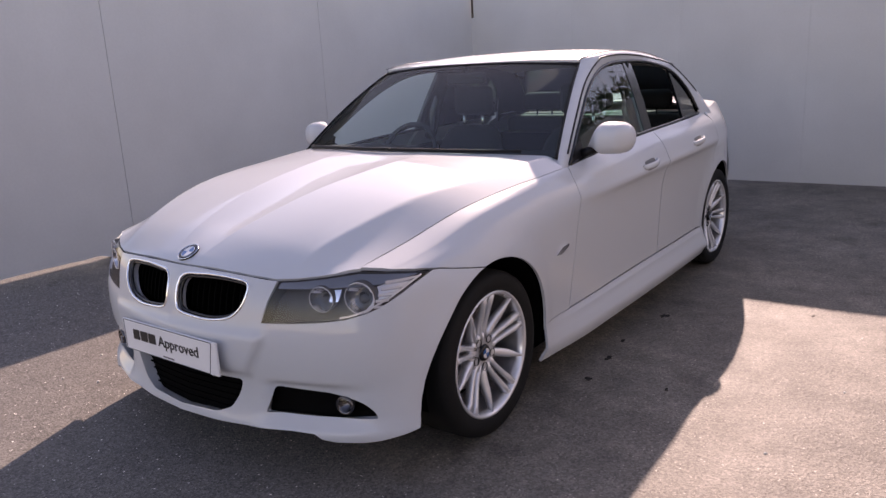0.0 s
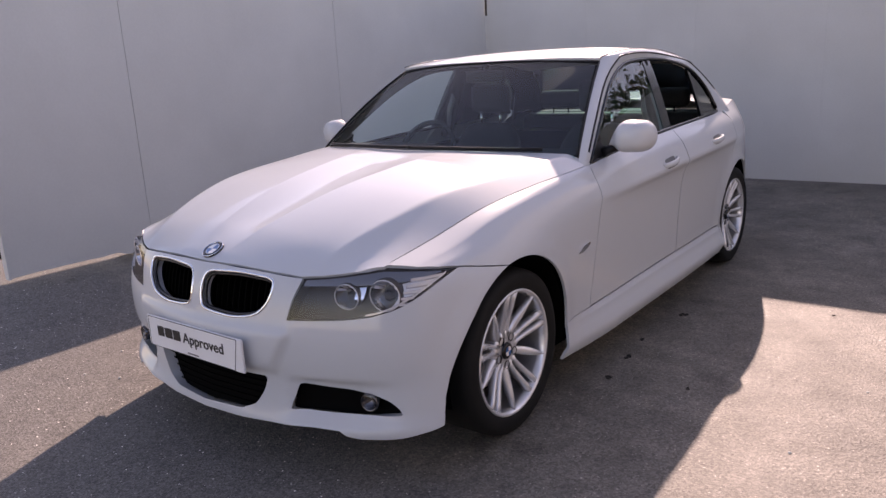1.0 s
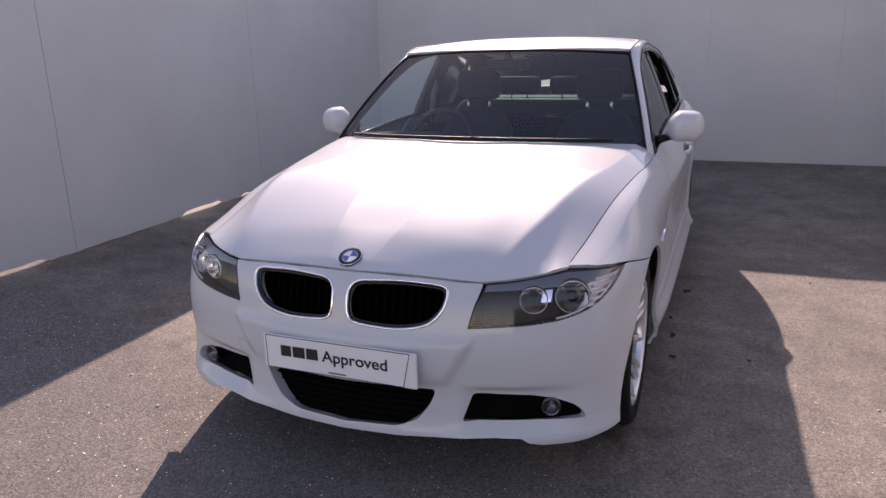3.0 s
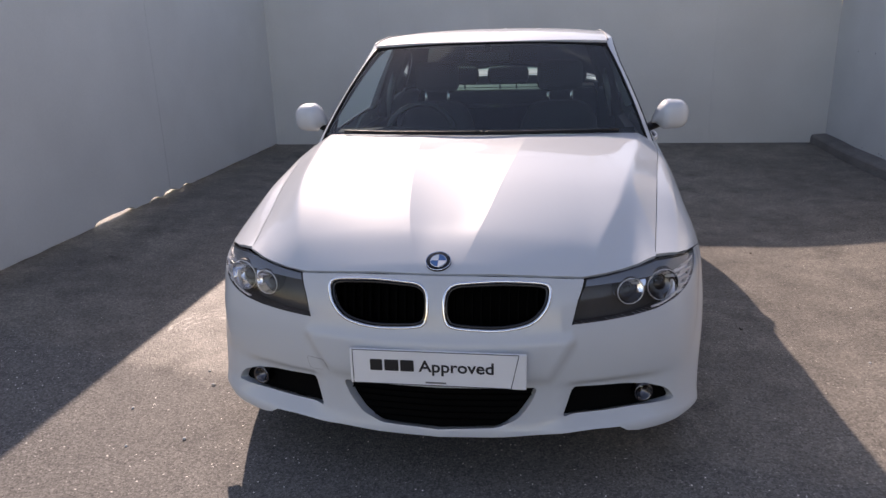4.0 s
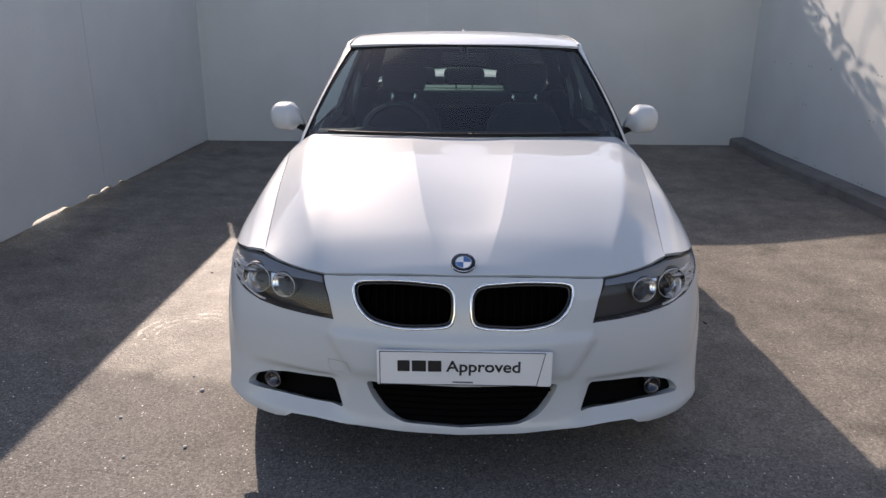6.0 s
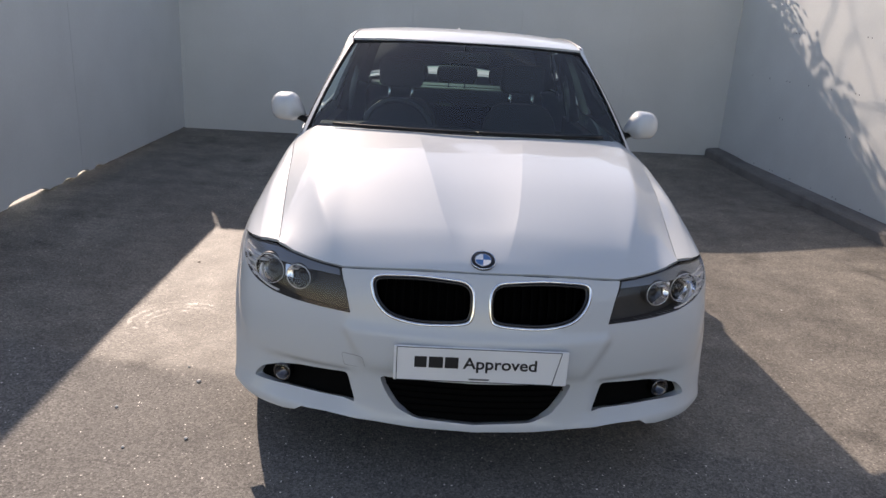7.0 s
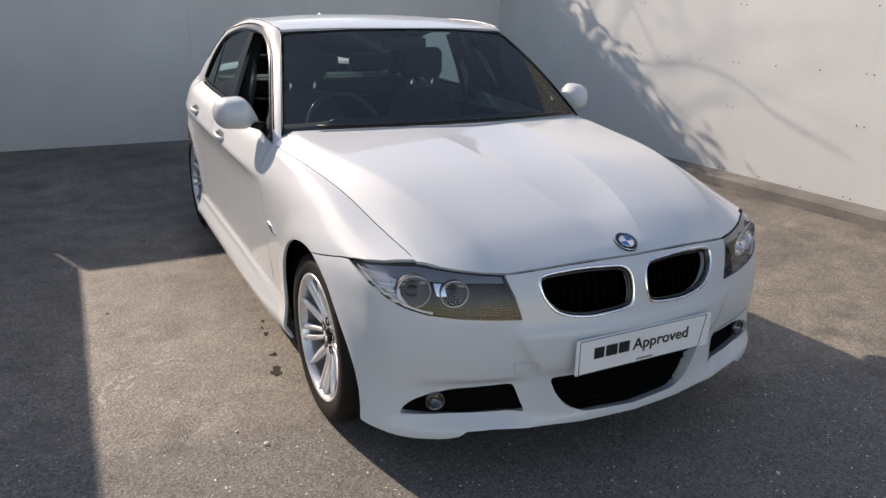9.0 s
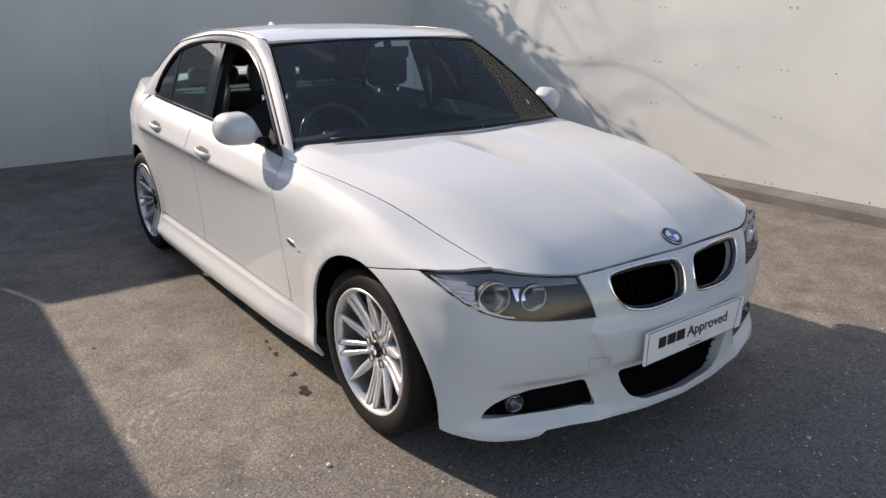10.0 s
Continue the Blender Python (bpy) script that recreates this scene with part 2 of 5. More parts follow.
def loft(rows, bm=None, closed=False, caps=False):
    """Quads between rows of points of equal length."""
    bm = bm or bmesh.new()
    grid = [[bm.verts.new(Vector(p)) for p in r] for r in rows]
    n = len(grid[0])
    for a, b in zip(grid, grid[1:]):
        for j in range(n if closed else n - 1):
            bm.faces.new((a[j], a[(j + 1) % n], b[(j + 1) % n], b[j]))
    if caps:
        bm.faces.new(grid[0][::-1])
        bm.faces.new(grid[-1])
    return bm


def lathe(profile, n=48, bm=None):
    """Turns pairs (radius, x) about the x axis."""
    bm = bm or bmesh.new()
    rows = []
    for k in range(n):
        q = 2 * math.pi * k / n
        rows.append([bm.verts.new((x, r * math.cos(q), r * math.sin(q))) for r, x in profile])
    for k in range(n):
        a, b = rows[k], rows[(k + 1) % n]
        for j in range(len(profile) - 1):
            bm.faces.new((a[j], a[j + 1], b[j + 1], b[j]))
    return bm


# ---- the yard ----
LEFT, BACK, FRONT = -2.98, 5.65, -0.20
def right_wall(y):
    return 3.26 + (BACK - y) * 0.03


def ground_z(x, y):
    """The yard is flat under the car and rises a little towards the walls."""
    edge = smooth01(-1.6, -2.9, x) * 0.10 * (1 - smooth01(8, 20, math.hypot(x, y)))
    east = smooth01(1.8, 3.4, x) * 0.08 * (1 - smooth01(8, 20, math.hypot(x, y)))
    rear = smooth01(3.2, 5.6, y) * 0.10 * (1 - smooth01(8, 20, math.hypot(x, y)))
    return max(edge, rear, east)


def build_ground():
    xs = sorted({round(-6 + 0.25 * i, 3) for i in range(49)} | {-3000, -300, -60, -20, -10, 10, 20, 60, 300, 3000})
    ys = sorted({round(-6 + 0.25 * i, 3) for i in range(57)} | {-3000, -300, -60, -20, -10, 12, 20, 60, 300, 3000})
    bm = loft([[(x, y, ground_z(x, y)) for x in xs] for y in ys])
    m = bpy.data.materials.new("worn_tarmac")
    m.use_nodes = True
    nt = m.node_tree
    b = nt.nodes["Principled BSDF"]
    tc = nt.nodes.new("ShaderNodeTexCoord")

    def noise_node(scale, detail=5, rough=0.6):
        n = nt.nodes.new("ShaderNodeTexNoise")
        n.inputs["Scale"].default_value = scale
        n.inputs["Detail"].default_value = detail
        n.inputs["Roughness"].default_value = rough
        nt.links.new(tc.outputs["Object"], n.inputs["Vector"])
        return n
    big, mid, fine = noise_node(0.9), noise_node(5), noise_node(140, 2)
    stone = nt.nodes.new("ShaderNodeTexVoronoi")
    stone.inputs["Scale"].default_value = 110
    nt.links.new(tc.outputs["Object"], stone.inputs["Vector"])
    r1 = nt.nodes.new("ShaderNodeValToRGB")
    r1.color_ramp.elements[0].position, r1.color_ramp.elements[1].position = 0.32, 0.68
    r1.color_ramp.elements[0].color = (0.086, 0.078, 0.069, 1)
    r1.color_ramp.elements[1].color = (0.228, 0.205, 0.176, 1)
    mixn = nt.nodes.new("ShaderNodeMath")
    mixn.operation = "MULTIPLY_ADD"
    mixn.inputs[1].default_value = 0.5
    half = nt.nodes.new("ShaderNodeMath")
    half.operation = "MULTIPLY"
    half.inputs[1].default_value = 0.5
    nt.links.new(mid.outputs["Fac"], half.inputs[0])
    nt.links.new(big.outputs["Fac"], mixn.inputs[0])
    nt.links.new(half.outputs[0], mixn.inputs[2])
    nt.links.new(mixn.outputs[0], r1.inputs["Fac"])
    r2 = nt.nodes.new("ShaderNodeMapRange")
    r2.inputs["To Min"].default_value, r2.inputs["To Max"].default_value = 0.62, 1.5
    nt.links.new(stone.outputs["Color"], r2.inputs["Value"])
    r3 = nt.nodes.new("ShaderNodeMapRange")
    r3.inputs["From Min"].default_value, r3.inputs["From Max"].default_value = 0.3, 0.7
    r3.inputs["To Min"].default_value, r3.inputs["To Max"].default_value = 0.75, 1.25
    nt.links.new(fine.outputs["Fac"], r3.inputs["Value"])
    mul = nt.nodes.new("ShaderNodeMath")
    mul.operation = "MULTIPLY"
    nt.links.new(r2.outputs[0], mul.inputs[0])
    nt.links.new(r3.outputs[0], mul.inputs[1])
    # dark oil and water stains, and pale scuffs
    stain, scuff = noise_node(1.7, 8, 0.65), noise_node(3.1, 8, 0.7)
    for node, lo, hi, a0, a1 in ((stain, 0.56, 0.70, 1.0, 0.55), (scuff, 0.60, 0.72, 1.0, 1.28)):
        sr = nt.nodes.new("ShaderNodeMapRange")
        sr.inputs["From Min"].default_value, sr.inputs["From Max"].default_value = lo, hi
        sr.inputs["To Min"].default_value, sr.inputs["To Max"].default_value = a0, a1
        nt.links.new(node.outputs["Fac"], sr.inputs["Value"])
        more = nt.nodes.new("ShaderNodeMath")
        more.operation = "MULTIPLY"
        nt.links.new(mul.outputs[0], more.inputs[0])
        nt.links.new(sr.outputs[0], more.inputs[1])
        mul = more
    # pale aggregate chips, lightened further in colour to imitate glitter
    chip = nt.nodes.new("ShaderNodeTexVoronoi")
    chip.inputs["Scale"].default_value = 45
    nt.links.new(tc.outputs["Object"], chip.inputs["Vector"])
    cr = nt.nodes.new("ShaderNodeMapRange")
    cr.inputs["From Min"].default_value, cr.inputs["From Max"].default_value = 0.10, 0.14
    cr.inputs["To Min"].default_value, cr.inputs["To Max"].default_value = 1.9, 1.0
    nt.links.new(chip.outputs["Distance"], cr.inputs["Value"])
    more = nt.nodes.new("ShaderNodeMath")
    more.operation = "MULTIPLY"
    nt.links.new(mul.outputs[0], more.inputs[0])
    nt.links.new(cr.outputs[0], more.inputs[1])
    mul = more
    def calc(op, a, c=None, d=None):
        n = nt.nodes.new("ShaderNodeMath")
        n.operation = op
        for k, v in enumerate((a, c, d)):
            if v is None:
                continue
            if isinstance(v, (int, float)):
                n.inputs[k].default_value = v
            else:
                nt.links.new(v, n.inputs[k])
        return n.outputs[0]

    def ramp(v, lo, hi, a=0.0, c=1.0):
        n = nt.nodes.new("ShaderNodeMapRange")
        n.interpolation_type = "SMOOTHSTEP"
        for k, x in (("From Min", lo), ("From Max", hi), ("To Min", a), ("To Max", c)):
            n.inputs[k].default_value = x
        nt.links.new(v, n.inputs["Value"])
        return n.outputs[0]
    # the older, coarser lay starts along a joint under the car's nose
    at = nt.nodes.new("ShaderNodeSeparateXYZ")
    nt.links.new(tc.outputs["Object"], at.inputs[0])
    wander = calc("MULTIPLY_ADD", noise_node(9, 4).outputs["Fac"], 0.16, -0.08)
    line = calc("ADD", calc("MULTIPLY_ADD", at.outputs["X"], 0.22, 0.30), at.outputs["Y"])
    old = ramp(calc("ADD", line, wander), -0.05, 0.07, 1.0, 0.0)
    grit = noise_node(135, 3, 0.75)
    speck = ramp(grit.outputs["Fac"], 0.38, 0.64, 0.80, 1.24)
    shade = calc("ADD", calc("MULTIPLY", calc("SUBTRACT", speck, 1.0), calc("MULTIPLY_ADD", old, 0.65, 0.35)), 1.0)
    # scrub rings left by a turning tyre
    near = nt.nodes.new("ShaderNodeVectorMath")
    near.operation = "DISTANCE"
    near.inputs[1].default_value = (-1.36, 0.45, 0.0)
    nt.links.new(tc.outputs["Object"], near.inputs[0])
    far = near.outputs["Value"]
    bands = ramp(calc("SINE", calc("MULTIPLY", calc("ADD", far, calc("MULTIPLY", wander, 0.45)), 130.0)), 0.1, 0.9)
    where = calc("MULTIPLY", ramp(far, 0.10, 0.16), ramp(far, 0.24, 0.34, 1.0, 0.0))
    where = calc("MULTIPLY", where, ramp(calc("SUBTRACT", at.outputs["Y"], at.outputs["X"]), 1.75, 1.95))
    where = calc("MULTIPLY", where, ramp(noise_node(22, 4).outputs["Fac"], 0.42, 0.60))
    scrub = calc("MULTIPLY", bands, where)
    tone = calc("MULTIPLY", calc("MULTIPLY", mul.outputs[0], shade), calc("MULTIPLY_ADD", scrub, 0.5, 1.0))
    # sparkle of the grit painted as bright flecks, strongest on the older lay
    glint_fleck = calc("MULTIPLY", ramp(chip.outputs["Distance"], 0.13, 0.19, 1.0, 0.0), ramp(noise_node(31, 1).outputs["Fac"], 0.55, 0.60))
    tone = calc("MULTIPLY", tone, calc("MULTIPLY_ADD", glint_fleck, calc("MULTIPLY_ADD", old, 1.6, 0.5), 1.0))
    sc = nt.nodes.new("ShaderNodeVectorMath")
    sc.operation = "SCALE"
    grey = nt.nodes.new("ShaderNodeMix")
    grey.data_type = "RGBA"
    grey.inputs[7].default_value = (0.152, 0.143, 0.132, 1)
    nt.links.new(calc("MULTIPLY", old, 0.7), grey.inputs[0])
    nt.links.new(r1.outputs[0], grey.inputs[6])
    nt.links.new(grey.outputs[2], sc.inputs[0])
    nt.links.new(tone, sc.inputs["Scale"])
    nt.links.new(sc.outputs[0], b.inputs["Base Color"])
    polish = nt.nodes.new("ShaderNodeMapRange")
    polish.inputs["From Min"].default_value, polish.inputs["From Max"].default_value = 0.42, 0.66
    polish.inputs["To Min"].default_value, polish.inputs["To Max"].default_value = 0.62, 0.54
    nt.links.new(scuff.outputs["Fac"], polish.inputs["Value"])
    glint = nt.nodes.new("ShaderNodeMapRange")
    glint.inputs["From Min"].default_value, glint.inputs["From Max"].default_value = 0.06, 0.16
    glint.inputs["To Min"].default_value, glint.inputs["To Max"].default_value = 0.62, 1.0
    nt.links.new(chip.outputs["Distance"], glint.inputs["Value"])
    gm = nt.nodes.new("ShaderNodeMath")
    gm.operation = "MULTIPLY"
    nt.links.new(polish.outputs[0], gm.inputs[0])
    nt.links.new(glint.outputs[0], gm.inputs[1])
    rough_all = calc("ADD", gm.outputs[0], calc("MULTIPLY", old, 0.16))
    nt.links.new(calc("SUBTRACT", rough_all, calc("MULTIPLY", scrub, 0.14)), b.inputs["Roughness"])
    b.inputs["Specular IOR Level"].default_value = 0.24
    bp = nt.nodes.new("ShaderNodeBump")
    bp.inputs["Strength"].default_value = 0.8
    bp.inputs["Distance"].default_value = 0.004
    rough_n = noise_node(75, 4, 0.7)
    hsum = nt.nodes.new("ShaderNodeMath")
    hsum.operation = "MULTIPLY_ADD"
    hsum.inputs[1].default_value = 0.35
    nt.links.new(stone.outputs["Distance"], hsum.inputs[0])
    nt.links.new(rough_n.outputs["Fac"], hsum.inputs[2])
    nt.links.new(hsum.outputs[0], bp.inputs["Height"])
    nt.links.new(bp.outputs[0], b.inputs["Normal"])
    tagged(part("ground", bm, m), "worn grey tarmac yard with fine pale aggregate", "ground", kind="structure")


build_ground()


def wall(name, a, b, z0, z1, joints, label, thick=0.06, foot=None, gap=0.002, behind=None):
    """A boarded wall from a to b (plan), seen from its left side; joints: distances along it at which boards meet."""
    root = thing(name, label, "wall", kind="structure")
    d = Vector((b[0] - a[0], b[1] - a[1], 0))
    length = d.length
    d.normalize()
    n = Vector((-d.y, d.x, 0))
    cuts = [0, *joints, length]
    for s, e in zip(cuts, cuts[1:]):
        lo, hi = s + gap, e - gap
        n_steps = max(1, int((hi - lo) / 0.04)) if foot else 1
        bm = bmesh.new()
        line = [(lo + (hi - lo) * i / n_steps) for i in range(n_steps + 1)]
        rows = [[(q, o, z0 + (foot(q) if foot else 0)) for q in line] for o in (-thick, 0.0)]
        tops = [[(q, o, z1) for q in line] for o in (0.0, -thick)]
        loft([rows[0], rows[1], tops[0], tops[1], rows[0]], bm)
        bmesh.ops.remove_doubles(bm, verts=bm.verts[:], dist=1e-5)
        bmesh.ops.holes_fill(bm, edges=[e for e in bm.edges if e.is_boundary], sides=0)
        m = Matrix(((d.x, n.x, 0, a[0]), (d.y, n.y, 0, a[1]), (0, 0, 1, 0), (0, 0, 0, 1)))
        bm.transform(m)
        part("board", bm, WALL, root, smooth=False)
    back = box((0.01, -thick - 0.05, z0 + 0.15), (length - 0.01, -thick - 0.004, z1))
    back.transform(Matrix(((d.x, n.x, 0, a[0]), (d.y, n.y, 0, a[1]), (0, 0, 1, 0), (0, 0, 0, 1))))
    part("backing", back, behind or DARK, root, smooth=False)
    return root


def broken_foot(q):
    """Gaps under the west wall's boards, q metres from the back corner."""
    y = BACK - q
    g = 0.0
    for a, b2, h in ((-0.2, 0.62, 0.028), (1.95, 2.45, 0.032), (2.72, 2.85, 0.022), (2.95, 3.15, 0.028), (3.28, 3.40, 0.02)):
        g = max(g, h * smooth01(a - 0.03, a + 0.03, y) * (1 - smooth01(b2 - 0.03, b2 + 0.03, y)))
    return g + 0.006 * noise.noise((q * 7, 0, 0))


H_LEFT, H_BACK, H_RIGHT = 2.15, 2.2, 2.9
wall_w = wall("wall_west", (LEFT, BACK), (LEFT, FRONT), 0.11, H_LEFT + 0.05, [2.60, 4.78], "white painted board wall with open joints and a broken foot", foot=broken_foot)
wall_n = wall("wall_north", (right_wall(BACK), BACK), (LEFT + 0.030, BACK), 0.09, H_BACK, [1.22, 2.44, 3.66, 4.88], "white painted board wall in shade", gap=0.0006, behind=WALL)
# added dark post: the slit still passes sun but looks dark
part("corner_post", box((LEFT - 0.06, BACK + 0.001, 0.09), (LEFT, BACK + 0.062, H_LEFT + 0.05), 0.003), material("slit_dark_post", (0.022, 0.020, 0.019), rough=0.9, spread=0.2, grain=0.2), wall_w, "added dark post that keeps the corner slit dark", smooth=False)
part("corner_strip", box((LEFT, BACK - 0.004, 0.09), (LEFT + 0.031, BACK + 0.05, 1.95)), WALL, wall_n, smooth=False)
wall_e = wall("wall_east", (right_wall(-1.2), -1.2), (right_wall(BACK), BACK), 0.03, H_RIGHT, [0.94 + 1.15 * i for i in range(0, 5)], "white painted board wall in raking sunlight with screw heads", gap=0.00015, behind=WALL)


# added unseen dark wall beyond the white boards' end, to darken windscreen reflections
tagged(part("wall_unseen", box((7.0, -14.0, -0.1), (7.3, -1.6, 3.0)), YARD, None, smooth=False), "added unseen dark wall for the windscreen to reflect", "wall", kind="structure")


def build_kerb():
    a, b = Vector((right_wall(-1.2), -1.2, 0)), Vector((right_wall(BACK), BACK - 0.01, 0))
    d = (b - a).normalized()
    n = Vector((-d.y, d.x, 0))
    rows = []
    k = 36
    for i in range(k + 1):
        p = a + (b - a) * i / k
        w = 0.006 * noise.noise((i * 0.7, 3.1, 0))
        z = ground_z(p.x, p.y)
        rows.append([p + n * o + Vector((0, 0, h)) for o, h in ((0.004, z - 0.05), (0.16 + w, z - 0.05), (0.155 + w, z + 0.07), (0.14 + w, z + 0.088), (0.004, z + 0.10))])
    tagged(part("kerb", loft(rows, caps=True), KERB, None, smooth=False), "low weathered concrete kerb along the foot of the wall", "kerb", kind="structure")


build_kerb()


def build_screws():
    """Screw heads on the sunlit boards: pairs along the joints, singles between."""
    me = None
    a, b = Vector((right_wall(-1.2), -1.2, 0)), Vector((right_wall(BACK), BACK, 0))
    d = (b - a).normalized()
    n = Vector((-d.y, d.x, 0))
    spots = []
    for i in range(5):
        q = 0.94 + 1.15 * i
        for z in (0.20, 0.72, 1.08, 1.53, 1.95):
            spots += [(q - 0.028, z), (q + 0.028, z + 0.004)]
        for k in (1, 2):
            for z in (0.20, 1.08, 1.95):
                spots.append((q + 1.15 * k / 3, z))
    for q, z in spots:
        p = a + d * q + n * 0.0005
        if me is None:
            bm = bmesh.new()
            bmesh.ops.create_cone(bm, cap_ends=True, segments=8, radius1=0.0075, radius2=0.005, depth=0.004)
            me = bpy.data.meshes.new("screw")
            bm.to_mesh(me)
            bm.free()
            me.materials.append(GREYTRIM)
        ob = new("screw", me)
        ob.parent = wall_e
        ob.matrix_basis = Matrix.Translation((p.x, p.y, z)) @ n.to_track_quat("Z", "Y").to_matrix().to_4x4()


build_screws()

BARK = material("grey_bark", (0.12, 0.10, 0.08), rough=0.9, spread=0.3, grain=0.2, bump=0.6, scale=4, fine=60)
LEAF = material("dark_leaf", (0.05, 0.075, 0.03), rough=0.6, spread=0.3, scale=3)


def build_tree(at, height, seed, label):
    """A bare tree: a tapered trunk, forking limbs and fine twigs."""
    rng = random.Random(seed)
    root = thing("tree", label, "tree", at)
    trunk, crown = bmesh.new(), bmesh.new()

    def limb(p, d, length, r, depth):
        pts, rad = [p], [r]
        steps = 5
        for i in range(steps):
            d = (d + Vector((rng.uniform(-1, 1), rng.uniform(-1, 1), rng.uniform(-0.4, 0.6))) * 0.22).normalized()
            p = p + d * length / steps
            pts.append(p)
            rad.append(r * (1 - 0.55 * (i + 1) / steps))
        tube(pts, rad, 8 if depth < 2 else 4, bm=trunk if depth < 2 else crown)
        if depth < 5:
            for k in range(4 if depth < 2 else 3):
                i = rng.randint(2, steps)
                side_d = (d + Vector((rng.uniform(-1, 1), rng.uniform(-1, 1), rng.uniform(-0.3, 0.8))) * 0.9).normalized()
                limb(pts[i], side_d, length * rng.uniform(0.5, 0.78), rad[i] * 0.7, depth + 1)
    limb(Vector((0, 0, -0.1)), Vector((0.05, 0, 1)), height * 0.42, height * 0.009, 0)
    part("trunk", trunk, BARK, root, "grey trunk and main limbs")
    part("crown", crown, BARK, root, "fine bare twigs")


build_tree((0.6, 9.0, 0), 7.0, 11, "bare grey-barked tree behind the boarded wall")


def build_hedge():
    """Climbing shrub along the top of the back wall: many small leaves on short stems."""
    rng = random.Random(7)
    root = thing("shrub", "ragged leafy shrub growing over the back wall", "shrub", (0, BACK + 0.35, 0))
    stems, leaves = bmesh.new(), bmesh.new()
    for i in range(80):
        x = 1.80 + 1.75 * rng.random() ** 0.9
        top = H_BACK + 0.10 + 0.40 * rng.random() ** 1.4
        pts = [(x, rng.uniform(-0.05, 0.1), 0.0), (x + rng.uniform(-0.2, 0.2), rng.uniform(-0.1, 0.1), H_BACK * 0.7), (x + rng.uniform(-0.3, 0.3), rng.uniform(-0.1, 0.15), top)]
        tube(pts, [0.012, 0.008, 0.003], 4, bm=stems)
        for k in range(26):
            c = Vector(pts[2]) + Vector((rng.gauss(0, 0.12), rng.gauss(0, 0.08), rng.gauss(-0.06, 0.09)))
            m = Matrix.Translation(c) @ Euler((rng.uniform(0, 6), rng.uniform(0, 6), rng.uniform(0, 6))).to_matrix().to_4x4()
            s = rng.uniform(0.022, 0.046)
            vs = [leaves.verts.new(m @ Vector(q)) for q in ((-s, 0, 0), (-0.2 * s, 0.5 * s, 0.1 * s), (s, 0, 0.15 * s), (-0.2 * s, -0.5 * s, 0.1 * s))]
            leaves.faces.new(vs)
    # one long shoot that arches clear of the rest
    arch = [(2.55, 2.05), (2.31, 2.645), (2.155, 2.944), (1.997, 3.264), (1.854, 3.467), (1.763, 3.539), (1.663, 3.551), (1.545, 3.639), (1.425, 3.751)]
    tube([(x, 0.25, z) for x, z in arch], [0.006, 0.005, 0.005, 0.005, 0.005, 0.005, 0.006, 0.006, 0.004], 6, bm=stems)
    part("stems", stems, BARK, root, "thin brown stems")
    part("foliage", leaves, LEAF, root, "small dark leaves", smooth=False)


build_hedge()


def build_pebble(at, r, seed):
    rng = random.Random(seed)
    bm = bmesh.new()
    bmesh.ops.create_icosphere(bm, subdivisions=2, radius=r)
    for v in bm.verts:
        v.co *= 1 + 0.35 * noise.noise(v.co * (60 / (r * 60)) * 0.8 + Vector((seed, 0, 0)))
        v.co.z *= 0.6
    ob = part("pebble", bm, STONE, None)
    ob.matrix_basis = pose(at[0], at[1], ground_z(*at) + r * 0.45, 0, 0, rng.uniform(0, 360))
    tagged(ob, "small pale stone lying loose on the tarmac", "stone", "loose stones")


STONE = material("pale_stone", (0.62, 0.60, 0.56), rough=0.8, spread=0.15, scale=40, grain=0.1)
for k, (x, y, r) in enumerate(((-1.10, -0.125, 0.010), (0.42, -1.04, 0.008), (-1.18, 0.0, 0.006), (-1.35, -0.35, 0.007), (-1.02, -0.55, 0.008), (-1.22, -0.62, 0.006), (1.75, 0.35, 0.006), (1.9, 1.0, 0.006))):
    build_pebble((x, y), r, k + 1)


def build_stain(at, size, seed):
    """A thin dried spill with a lobed outline."""
    rng = random.Random(seed)
    bm = bmesh.new()
    n = 22
    ph = [rng.uniform(0, 6.3) for _ in range(4)]
    ring = []
    for i in range(n):
        a = 2 * math.pi * i / n
        r = size * (1 + 0.28 * math.sin(2 * a + ph[0]) + 0.2 * math.sin(3 * a + ph[1]) + 0.15 * math.sin(5 * a + ph[2]))
        ring.append((r * math.cos(a) * 0.8, r * math.sin(a) * 1.25))
    top = [bm.verts.new((x, y, 0.0004)) for x, y in ring]
    low = [bm.verts.new((x * 1.04, y * 1.04, -0.002)) for x, y in ring]
    bm.faces.new(top)
    for i in range(n):
        bm.faces.new((low[i], low[(i + 1) % n], top[(i + 1) % n], top[i]))
    ob = part("oil_spot", bm, OIL, None, smooth=False)
    ob.matrix_basis = pose(at[0], at[1], ground_z(*at) + 0.0015)
    tagged(ob, "small dark oil spot dried on the tarmac", "stain", "oil spots")


OIL = material("dried_oil", (0.045, 0.038, 0.032), rough=0.9, spread=0.3, grain=0.3, scale=30, fine=200)
for k, (x, y, r) in enumerate(((-0.93, 0.40, 0.030), (-0.90, 0.56, 0.016), (-0.88, 0.79, 0.014), (-0.86, 0.94, 0.012), (-0.88, 0.86, 0.009), (0.95, 0.62, 0.016), (0.93, 0.88, 0.018), (0.90, 1.12, 0.013), (0.95, 1.57, 0.022), (1.28, 0.68, 0.010), (-1.54, 1.35, 0.010), (1.62, 1.92, 0.008))):
    build_stain((x, y), r, k + 20)
OIL.node_tree.nodes["Principled BSDF"].inputs["Specular IOR Level"].default_value = 0.1

